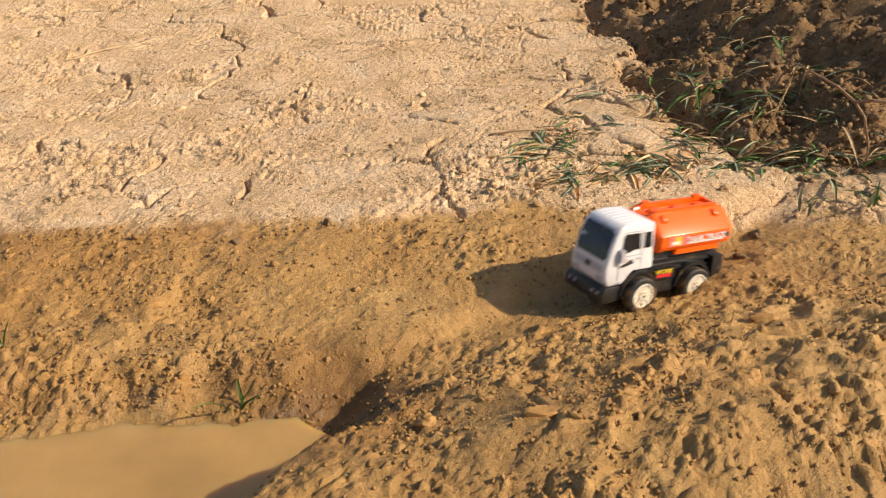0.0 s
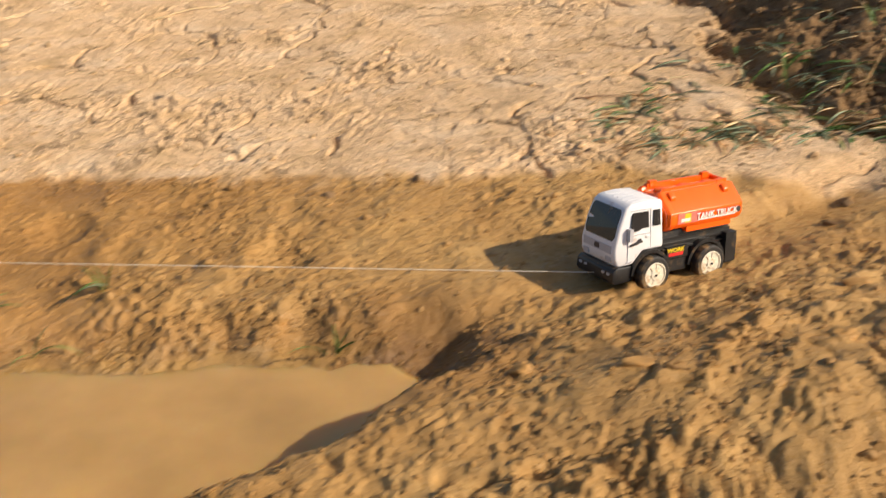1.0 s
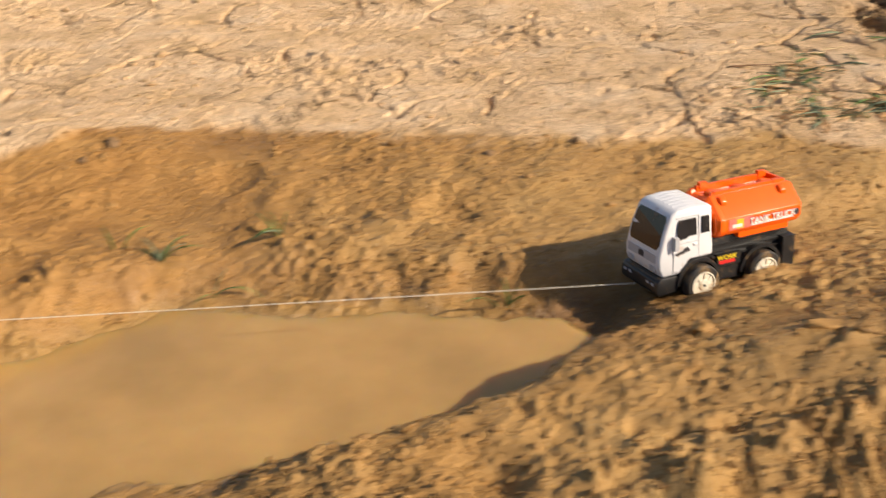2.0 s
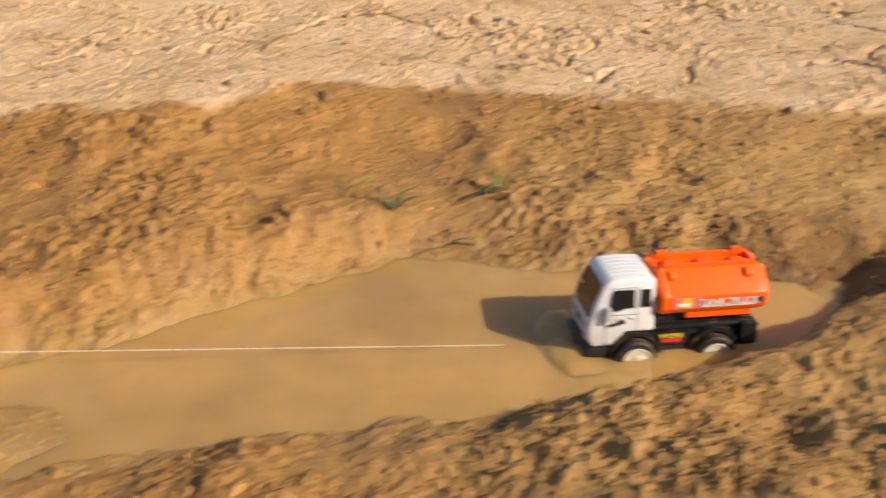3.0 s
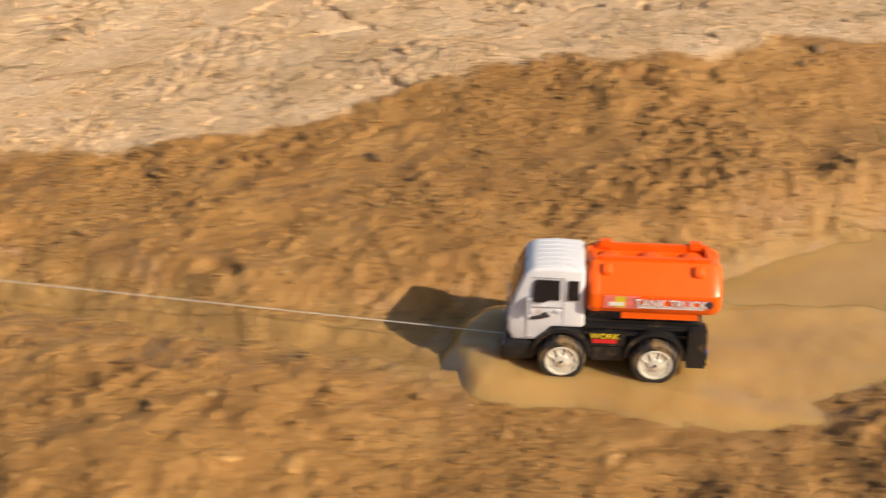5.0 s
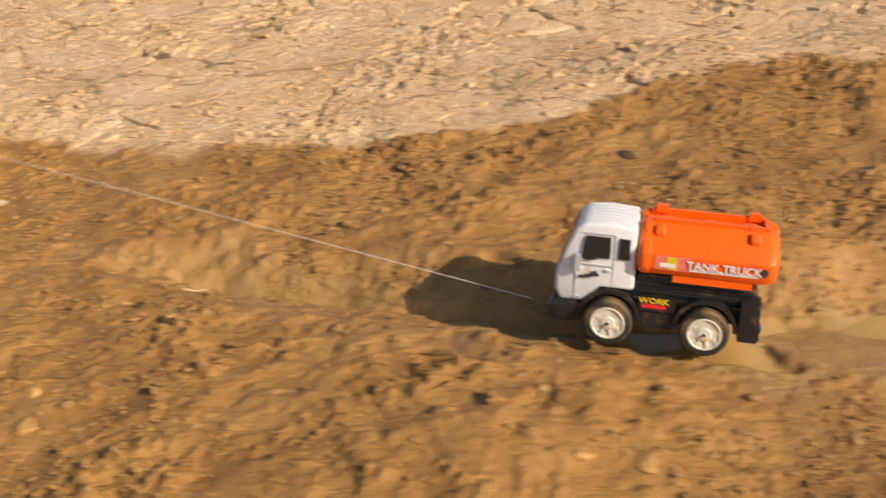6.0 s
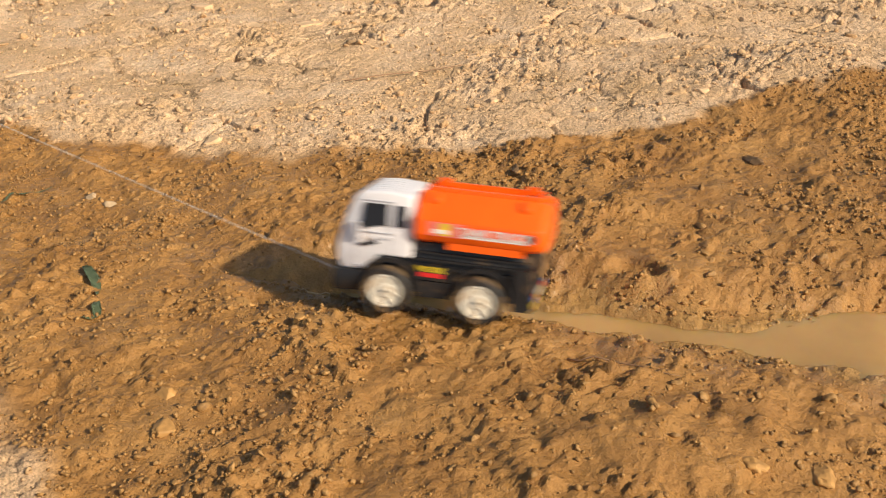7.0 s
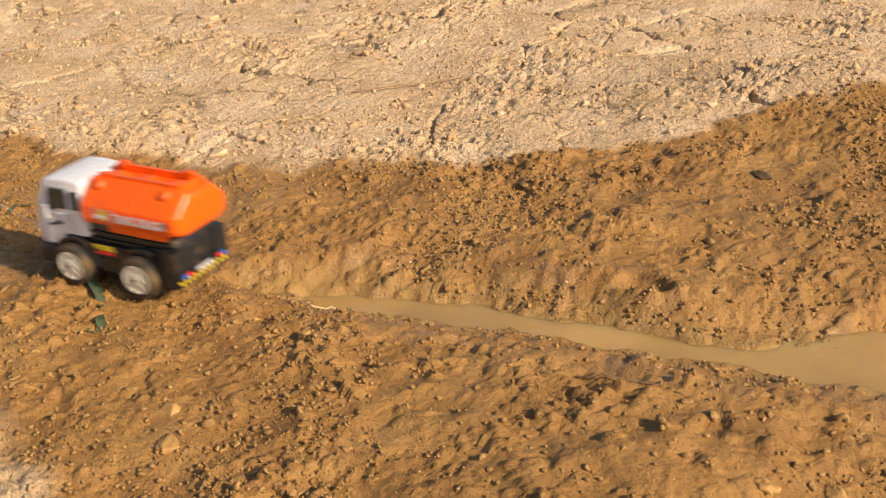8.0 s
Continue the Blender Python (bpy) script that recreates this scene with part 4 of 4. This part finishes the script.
def build_crumbs():
    p = sow(150000, 401, lambda x, y, dry, humus, wet, trod: (dry < 0.5) * (humus < 0.4) * (wet > 0.004) * (0.12 + 0.88 * patches(x, y, 0.3, 411)) * (1 - 0.2 * trod) * (1 - 0.6 * smooth(1.28, 1.5, y) * smooth(-1.35, -1.0, x)), y=(0.15, 1.8))
    scatter("mud_crumbs", FINE, p, sizes_for(p, 402, 0.0015, 0.0055, 2.0), WET_CLODS, "small moist ochre crumbs strewn over the mud", "crumbs", 403)
    p = sow(8000, 404, lambda x, y, dry, humus, wet, trod: (dry < 0.5) * (humus < 0.4) * (wet > 0.015) * patches(x, y, 0.22, 413) * (1 - trod), y=(0.15, 1.8))
    scatter("mud_clods", COARSE, p, sizes_for(p, 405, 0.0035, 0.0095, 1.9), WET_CLODS, "moist ochre clods lying on the mud", "clods", 406, sink=0.6)
    p = sow(70000, 421, lambda x, y, dry, humus, wet, trod: (dry > 0.5) * (humus < 0.3) * (0.22 + 0.78 * patches(x, y, 0.4, 431)) * smooth(3.4, 1.4, y))
    scatter("dry_crumbs", FINE, p, sizes_for(p, 422, 0.0014, 0.0062, 2.4), DRY_CRUMBS, "pale dry crumbs on the cracked crust", "crumbs", 423)
    p = sow(26000, 424, lambda x, y, dry, humus, wet, trod: (dry > 0.5) * (humus < 0.3) * (0.12 + 0.88 * smooth(-1.0, -1.7, x)) * patches(x, y, 0.3, 433) ** 2 * smooth(3.0, 1.6, y))
    scatter("dry_clods", COARSE, p, sizes_for(p, 425, 0.0028, 0.0125, 2.6), DRY_CRUMBS, "pale dry clods on the cracked crust", "clods", 426, sink=0.4)
    p = sow(16000, 441, lambda x, y, dry, humus, wet, trod: (humus > 0.4) * (0.3 + 0.7 * patches(x, y, 0.3, 451)), x=(0.4, 1.6), y=(1.7, 3.6))
    scatter("soil_crumbs", FINE, p, sizes_for(p, 442, 0.003, 0.014, 2.0), HUMUS_CLODS, "dark brown crumbs on the dug bank", "crumbs", 443)


build_crumbs()


def ground_z(x, y):
    return float(ground_height(x, y)[0][0])


def build_clod(x, y, size, mat, label, seed, name="clod", category="clod", flat=1.0):
    bm = bmesh.new()
    bmesh.ops.create_icosphere(bm, subdivisions=4, radius=1.0)
    rng = np.random.RandomState(seed)
    stretch = rng.uniform((0.85, 0.7, 0.6), (1.2, 1.0, 0.85))
    cuts = [(Vector(a).normalized(), rng.uniform(0.45, 0.8)) for a in rng.normal(size=(7, 3))]
    for v in bm.verts:
        n = v.co.normalized()
        r = 1 + 0.30 * noise.noise(n * 2.2 + Vector((seed, 0, 0))) + 0.24 * noise.noise(n * 5 + Vector((0, seed, 0))) + 0.14 * noise.noise(n * 11) + 0.08 * noise.noise(n * 22)
        for a, d in cuts:
            r = min(r, d / max(0.15, n.dot(a)) if n.dot(a) > d else r)
        v.co = n * r * size
        v.co.x *= stretch[0]
        v.co.y *= stretch[1]
        v.co.z *= stretch[2] * flat
    low = min(v.co.z for v in bm.verts)
    me = bpy.data.meshes.new(name)
    bm.to_mesh(me)
    bm.free()
    me.polygons.foreach_set("use_smooth", np.ones(len(me.polygons), bool))
    me.materials.append(mat)
    ob = tagged(new(name, me), label, category, group="larger clods")
    ob.matrix_world = pose(x, y, ground_z(x, y) - 0.45 * low - 0.35 * size, 0, 0, math.degrees(rng.uniform(0, 6.28)))
    return ob


DARK_CLOD = material("dark_moist_clod", (0.20, 0.115, 0.05), 0.8, vary=0.35, scale=60, bump=0.9, bump_scale=140)
DRY_CLOD = material("dry_pale_clod", (0.70, 0.47, 0.265), 0.95, vary=0.25, scale=60, bump=0.9, bump_scale=140)
MUD_CLOD = material("ochre_mud_clod", (0.47, 0.25, 0.074), 0.65, vary=0.3, scale=60, bump=0.9, bump_scale=140)
for k, (x, y, r) in enumerate(((0.505, 1.645, 0.018), (-0.335, 1.66, 0.014), (-0.97, 1.62, 0.015), (-1.0, 1.55, 0.012), (-1.60, 1.09, 0.015), (0.46, 1.56, 0.012), (-1.92, 0.995, 0.012), (-0.19, 1.705, 0.010))):
    build_clod(x, y, r, DARK_CLOD, "dark moist clod of loam half sunk in the mud", 500 + k)
for k, (x, y, r) in enumerate(((-2.095, 0.530, 0.015), (-2.03, 0.285, 0.014), (-2.06, 0.33, 0.012), (-2.00, 0.50, 0.012), (-1.50, 0.40, 0.018), (-1.44, 0.42, 0.015), (0.335, 1.075, 0.022), (0.10, 1.05, 0.020), (-0.03, 1.10, 0.018), (0.27, 1.18, 0.015), (0.42, 1.30, 0.016), (-0.36, 1.31, 0.012), (-0.55, 1.32, 0.013), (-1.15, 0.54, 0.017), (-0.80, 0.66, 0.016))):
    build_clod(x, y, r, MUD_CLOD, "ochre clod of wet loam on the bank", 520 + k, flat=0.8)
for k, (x, y, r) in enumerate(((-1.719, 1.317, 0.013), (-1.78, 1.36, 0.018), (-2.05, 1.25, 0.013), (-2.43, 0.99, 0.016), (-2.60, 1.46, 0.018), (-2.25, 1.38, 0.015), (-1.52, 1.62, 0.016), (-0.57, 2.41, 0.014), (-0.32, 2.08, 0.013), (-0.03, 2.41, 0.015), (-0.605, 2.137, 0.011))):
    build_clod(x, y, r, DRY_CLOD, "pale dry clod on the cracked crust", 540 + k, flat=0.8)
for k, (x, y, r) in enumerate(((-2.495, 0.762, 0.0105), (-2.456, 0.752, 0.0115))):
    build_clod(x, y, r, PALE_STONE, "small pale angular stone on the mud", 560 + k, name="stone", category="stone")


def build_plate(x, y, length, width, turn, tilt, seed):
    """A flake of dried crust that has curled off the ground."""
    rng = random.Random(seed)
    n = 9
    bm = bmesh.new()
    rim = []
    for i in range(n):
        a = 2 * math.pi * i / n
        r = rng.uniform(0.5, 1.15)
        rim.append((0.5 * length * r * math.cos(a), 0.5 * width * r * math.sin(a)))
    lo = [bm.verts.new((a, c, 0)) for a, c in rim]
    hi = [bm.verts.new((a * 0.95, c * 0.95, 0.006 + rng.uniform(-0.002, 0.003))) for a, c in rim]
    bm.faces.new(lo[::-1])
    bm.faces.new(hi)
    for i in range(n):
        j = (i + 1) % n
        bm.faces.new((lo[i], lo[j], hi[j], hi[i]))
    bevelled(bm, 0.0015, 2)
    me = bpy.data.meshes.new("crust_flake")
    bm.to_mesh(me)
    bm.free()
    me.materials.append(DRY_CLOD)
    ob = tagged(new("crust_flake", me), "loose flake of pale dried crust lying on the ground", "flake", group="crust flakes")
    ob.matrix_world = pose(x, y, ground_z(x, y) - 0.004, tilt, tilt * 0.6, turn)


for k, (x, y, a, c, t) in enumerate(((-2.70, 1.61, 0.11, 0.035, 15), (-2.61, 1.64, 0.07, 0.035, 40), (-2.57, 1.80, 0.09, 0.04, 10), (-2.95, 1.75, 0.08, 0.045, -20), (-2.35, 1.95, 0.08, 0.04, 20), (-2.15, 2.05, 0.07, 0.04, 0))):
    build_plate(x, y, a, c, t, 6 - 3 * (k % 4), 570 + k)


# ---------------------------------------------------------------- plants
def blade_mesh(length, width, lift, bend, seed):
    """A folded, tapering blade of grass that rises and bends over."""
    rng = random.Random(seed)
    bm = bmesh.new()
    n, prev = 9, None
    p, a = Vector((0, 0, 0)), lift
    side = rng.uniform(-0.25, 0.25)
    for i in range(n + 1):
        u = i / n
        w = width * (0.55 + 0.45 * min(1, u * 5)) * (1 - u ** 2.2) + 0.0002
        row = [bm.verts.new(p + Vector((0, w / 2, 0.12 * w))), bm.verts.new(p + Vector((0, 0, -0.10 * w))), bm.verts.new(p + Vector((0, -w / 2, 0.12 * w)))]
        if prev:
            for k in (0, 1):
                bm.faces.new((prev[k], prev[k + 1], row[k + 1], row[k]))
        prev = row
        p = p + length / n * Vector((math.cos(a), side * u, math.sin(a)))
        a -= bend / n
    bmesh.ops.solidify(bm, geom=bm.faces[:], thickness=0.00025)
    me = bpy.data.meshes.new("blade")
    bm.to_mesh(me)
    bm.free()
    me.polygons.foreach_set("use_smooth", np.ones(len(me.polygons), bool))
    return me


UPRIGHT = [blade_mesh(0.050 + 0.008 * k, 0.0052, 1.25 - 0.12 * k, 0.7 + 0.25 * k, 600 + k) for k in range(5)]
LYING = [blade_mesh(0.055 + 0.012 * k, 0.0060 + 0.0008 * (k % 3), 0.32 - 0.03 * k, 0.55 + 0.12 * k, 620 + k) for k in range(6)]
KINDS = {}


def painted(me, mat):
    key = (me.name, mat.name)
    if key not in KINDS:
        m2 = me.copy()
        m2.materials.clear()
        m2.materials.append(mat)
        KINDS[key] = m2
    return KINDS[key]


def build_tuft(x, y, shapes, count, mats, spread, seed, label, scale=1.0, group="grass tufts"):
    rng = random.Random(seed)
    top = tagged(new("grass_tuft"), label, "grass", group=group)
    top.matrix_world = pose(x, y, ground_z(x, y) - 0.002)
    for k in range(count):
        ob = new("blade", painted(rng.choice(shapes), rng.choice(mats)))
        ob.parent = top
        s = scale * rng.uniform(0.7, 1.15)
        a, d = rng.uniform(0, 360), rng.uniform(0, spread)
        ob.matrix_basis = Matrix.Translation((d * math.cos(a), d * math.sin(a), 0.001 * rng.random())) @ pose(0, 0, 0, rng.uniform(-12, 12), 0, rng.uniform(0, 360)) @ Matrix.Scale(s, 4)
    return top


for k, (x, y, c) in enumerate(((-0.784, 1.300, 8), (-0.627, 1.395, 6), (-0.285, 1.262, 4), (-0.70, 1.265, 3), (-0.86, 1.33, 2))):
    build_tuft(x, y, UPRIGHT, c, [GRASS, GRASS, GRASS_DULL], 0.012, 640 + k, "fresh green grass tuft growing on the muddy bank", 1.0)
rng = random.Random(77)
for k in range(105):
    u = rng.random()
    x, y = 0.16 + 0.62 * u + rng.gauss(0, 0.07), 1.78 + 0.10 * u + abs(rng.gauss(0, 0.34)) * (0.45 + 0.75 * u) - 0.06 * u
    if x > 0.85 or y > 3.0:
        continue
    mats = [GRASS_DULL, GRASS_DULL, GRASS, STRAW] if k % 4 else [STRAW, STRAW, GRASS_DULL]
    build_tuft(x, y, LYING, rng.randint(4, 8), mats, 0.035, 700 + k, "trampled dull green and straw-coloured grass on dry ground" if k % 4 else "dry straw-coloured grass blades on pale ground", rng.uniform(0.8, 1.25), "trampled grass")
for k, (x, y) in enumerate(((0.80, 1.80), (0.86, 1.86), (0.74, 1.72), (0.92, 1.78), (0.70, 1.66), (0.66, 1.76), (0.60, 1.70), (0.78, 1.66), (0.84, 1.72), (0.62, 2.05), (0.55, 2.2), (0.60, 2.4))):
    build_tuft(x, y, UPRIGHT + LYING, 6, [GRASS_DULL, GRASS], 0.03, 800 + k, "green grass tuft at the foot of the dark bank", 1.1)


def build_leaf(points, width, mat, label, name="fallen_leaf", category="leaf"):
    bm = bmesh.new()
    prev, pts = None, [Vector(p) for p in points]
    for i, p in enumerate(pts):
        u = i / (len(pts) - 1)
        d = (pts[min(i + 1, len(pts) - 1)] - pts[max(i - 1, 0)]).normalized()
        side = d.cross(Vector((0, 0, 1))).normalized()
        w = width * (0.25 + math.sin(math.pi * min(1, 0.08 + u * 0.92)))
        row = [bm.verts.new(p + side * w / 2 + Vector((0, 0, 0.15 * w))), bm.verts.new(p), bm.verts.new(p - side * w / 2 + Vector((0, 0, 0.15 * w)))]
        if prev:
            for k in (0, 1):
                bm.faces.new((prev[k], prev[k + 1], row[k + 1], row[k]))
        prev = row
    bmesh.ops.solidify(bm, geom=bm.faces[:], thickness=0.0004)
    me = bpy.data.meshes.new(name)
    bm.to_mesh(me)
    bm.free()
    me.polygons.foreach_set("use_smooth", np.ones(len(me.polygons), bool))
    me.materials.append(mat)
    return tagged(new(name, me), label, category)


def laid(points, lift=0.003):
    """Points spread along a line on the ground."""
    out = []
    for (xa, ya), (xb, yb) in zip(points, points[1:]):
        for i in range(5):
            x, y = xa + (xb - xa) * i / 5, ya + (yb - ya) * i / 5
            out.append((x, y, ground_z(x, y) + lift + 0.003 * math.sin(7 * len(out))))
    return out


build_leaf(laid([(-2.335, 0.548), (-2.29, 0.515), (-2.262, 0.482)]), 0.0100, LEAF_BLUE, "limp bluish green leaf blade pressed into the mud")
build_leaf(laid([(-2.258, 0.475), (-2.235, 0.447), (-2.25, 0.432)]), 0.0085, LEAF_BLUE, "torn bluish green leaf tip pressed into the mud")
build_leaf(laid([(-2.612, 0.705), (-2.605, 0.745), (-2.57, 0.785)]), 0.005, LEAF_BLUE, "narrow bluish green leaf lying on the mud")


def build_twig(points, r, mat, label, name="twig"):
    bm = tube(points, [r * (1 - 0.6 * i / (len(points) - 1)) for i in range(len(points))], 7)
    me = bpy.data.meshes.new(name)
    bm.to_mesh(me)
    bm.free()
    me.polygons.foreach_set("use_smooth", np.ones(len(me.polygons), bool))
    me.materials.append(mat)
    return tagged(new(name, me), label, "twig")


build_twig(laid([(-2.06, 0.607), (-2.03, 0.625), (-2.0, 0.621)], 0.004), 0.0012, STRAW, "pale dry stick at the end of the wet rut")
build_twig(laid([(-1.70, 0.515), (-1.63, 0.512), (-1.57, 0.498)], 0.002), 0.0010, TWIG, "thin brown twig on the mud")
build_twig(laid([(0.10, 2.06), (0.20, 2.07), (0.29, 2.12)], 0.003), 0.0018, TWIG, "brown twig lying on dry ground by the grass")
build_twig(laid([(0.27, 2.14), (0.31, 2.165), (0.345, 2.175)], 0.006), 0.0020, STRAW, "pale broken straw by the grass")
build_twig(laid([(-2.35, 1.30), (-2.2, 1.42), (-2.05, 1.50)], 0.003), 0.0012, TWIG, "thin brown twig on the dry crust")
build_twig(laid([(-0.95, 2.85), (-0.80, 2.98), (-0.70, 3.15)], 0.003), 0.0020, STRAW, "pale straw on the dry crust")

# bent dry stalk over the dark bank, with a withered leaf
stalk = tagged(new("dry_stalk"), "bent dry brown stalk with withered leaves above the dark bank", "stalk")
base = (0.735, 1.80, ground_z(0.735, 1.80))
part("stem", tube([base, (0.738, 1.805, 0.05), (0.728, 1.812, 0.10), (0.712, 1.82, 0.125), (0.690, 1.845, 0.145), (0.660, 1.90, 0.158), (0.633, 1.998, 0.162)], [0.0020, 0.0022, 0.0028, 0.0028, 0.0024, 0.0018, 0.0010], 8), TWIG, stalk)
part("side_stem", tube([(0.712, 1.82, 0.125), (0.735, 1.80, 0.132), (0.80, 1.77, 0.130), (0.90, 1.74, 0.10)], [0.0028, 0.0030, 0.0030, 0.0026], 8), TWIG, stalk)
for name, pts, w, mat in (("withered_leaf", [(0.642, 1.93, 0.155), (0.634, 1.93, 0.125), (0.622, 1.945, 0.080), (0.612, 1.965, 0.035)], 0.010, STRAW), ("green_leaf", [(0.636, 1.985, 0.160), (0.630, 2.0, 0.180), (0.622, 2.02, 0.195)], 0.006, GRASS)):
    leaf = build_leaf(pts, w, mat, "", name)
    for key in ("label", "category"):
        if key in leaf:
            del leaf[key]
    leaf.parent = stalk

# ---------------------------------------------------------------- motion
TRUCK_ROWS = [
    (0.0, 0.2962, 1.4959, -0.0478, 0.4, -7.9, 208.9),
    (0.3, 0.2609, 1.4685, -0.0533, 7.0, -1.5, 209.5),
    (0.5, 0.2589, 1.4805, -0.0553, 5.6, -2.5, 208.8),
    (1.0, 0.1794, 1.4508, -0.0534, 5.8, -5.4, 210.5),
    (1.5, 0.0922, 1.4018, -0.0496, 4.9, -3.6, 211.6),
    (1.7, 0.0560, 1.3680, -0.0475, 5.0, -4.5, 212.0),
    (2.1, -0.0220, 1.2980, -0.0475, 5.5, 0.5, 210.0),
    (2.45, -0.1350, 1.2080, -0.0640, 5.5, 11.0, 206.5),
    (2.8, -0.2800, 1.1180, -0.0880, 5.0, 7.0, 203.0),
    (3.0, -0.3840, 1.0911, -0.1072, 3.2, -2.6, 199.3),
    (3.5, -0.6193, 0.9842, -0.1015, 3.3, -2.4, 200.4),
    (4.0, -0.8002, 0.9275, -0.1029, 4.2, -2.4, 198.4),
    (4.5, -1.0244, 0.8191, -0.0820, 2.6, -2.3, 197.9),
    (5.0, -1.1864, 0.7263, -0.0514, 1.7, -2.6, 191.9),
    (5.2, -1.2314, 0.7183, -0.0464, 2.4, -2.8, 191.0),
    (6.5, -1.6696, 0.6218, -0.0049, 9.6, -4.6, 187.1),
    (7.0, -1.8689, 0.5866, 0.0042, 11.8, -4.7, 189.0),
    (7.5, -2.0925, 0.5825, -0.0071, 11.0, -0.9, 182.3),
    (8.0, -2.2781, 0.5756, 0.0124, 0.0, -0.5, 175.3),
]
# where the far end of the thread is held, time by time
PULL = [(0.0, 0.6, 1.65, -1.0), (0.5, 0.6, 1.65, -1.0), (0.8, -2.4, 1.2, -0.5), (1.0, -2.85, 1.36, 0.127), (1.5, -2.76, 0.705, 0.107), (3.0, -2.79, 0.46, 0.045), (3.5, -3.01, 0.455, 0.0), (4.0, -3.43, 0.427, -0.05), (4.5, -3.9, 0.42, -0.03), (5.2, -4.2, 0.5, 0.12), (6.5, -4.4, 1.3, 0.25), (8.0, -5.2, 1.5, 0.3)]


def at_time(rows, t):
    a = np.array(rows)
    return [float(np.interp(t, a[:, 0], a[:, k])) for k in range(1, a.shape[1])]


def motions():
    walk(truck, [(r[0], pose(*r[1:])) for r in TRUCK_ROWS])
    times = [i / 15 for i in range(121)]
    way, turns, last = 0.0, [], None
    for t in times:
        p = Vector(at_time(TRUCK_ROWS, t)[:3])
        way += (p - last).length * (1 if last is None or (p.x <= last.x) else -1) if last is not None else 0.0
        last = p
        turns.append(math.degrees(way / (TYRE_R * SIZE)))
    for w, cx, s in wheels:
        walk(w, [(t, pose(cx * SIZE, s * TRACK_HALF * SIZE - s * 0.0085 * SIZE * 0, TYRE_R * SIZE, 0, a, 0)) for t, a in zip(times, turns)])
    rows = []
    for i in range(41):
        t = i / 5
        m = pose(*at_time(TRUCK_ROWS, t))
        eye = m @ Vector((0.116 * SIZE, 0.0, 0.024 * SIZE))
        far = Vector(at_time(PULL, t))
        d = (far - eye).normalized()
        rows.append((t, Matrix.LocRotScale(eye, (-d).to_track_quat("X", "Z"), None)))
    walk(thread, rows)
    # the swell rides ahead of the truck while it is in the pond
    calm = POND_LEVEL - 0.03
    rows = [(0.0, pose(-0.36, 1.05, calm, 0, 0, 203)), (2.5, pose(-0.36, 1.06, calm, 0, 0, 203))]
    for t in (2.8, 3.0, 3.25, 3.5, 3.75, 4.0, 4.25, 4.5, 4.75, 5.0, 5.2):
        p = at_time(TRUCK_ROWS, t)
        push = float(np.clip((t - 4.05) / 0.95, 0, 1.08))
        rows.append((t, pose(p[0], p[1], POND_LEVEL + 0.030 * push, 0, -3.6 * push, p[5])))
    rows += [(5.6, pose(-1.25, 0.745, POND_LEVEL + 0.006, 0, -1.5, 193)), (6.1, pose(-1.27, 0.765, calm, 0, 0, 198)), (8.0, pose(-1.27, 0.765, calm, 0, 0, 198))]
    walk(bow_wave, rows)
    # water runs into the rut behind the truck
    walk(rut_water, [(0.0, pose(0, 0, -0.035)), (4.9, pose(0, 0, -0.035)), (6.3, pose(0, 0, 0.050, 0, -2.2, 0)), (7.0, pose(0, 0, 0.036, 0, -1.4, 0)), (7.6, pose(0, 0, 0.001)), (8.0, pose(0, 0, -0.002))])


motions()
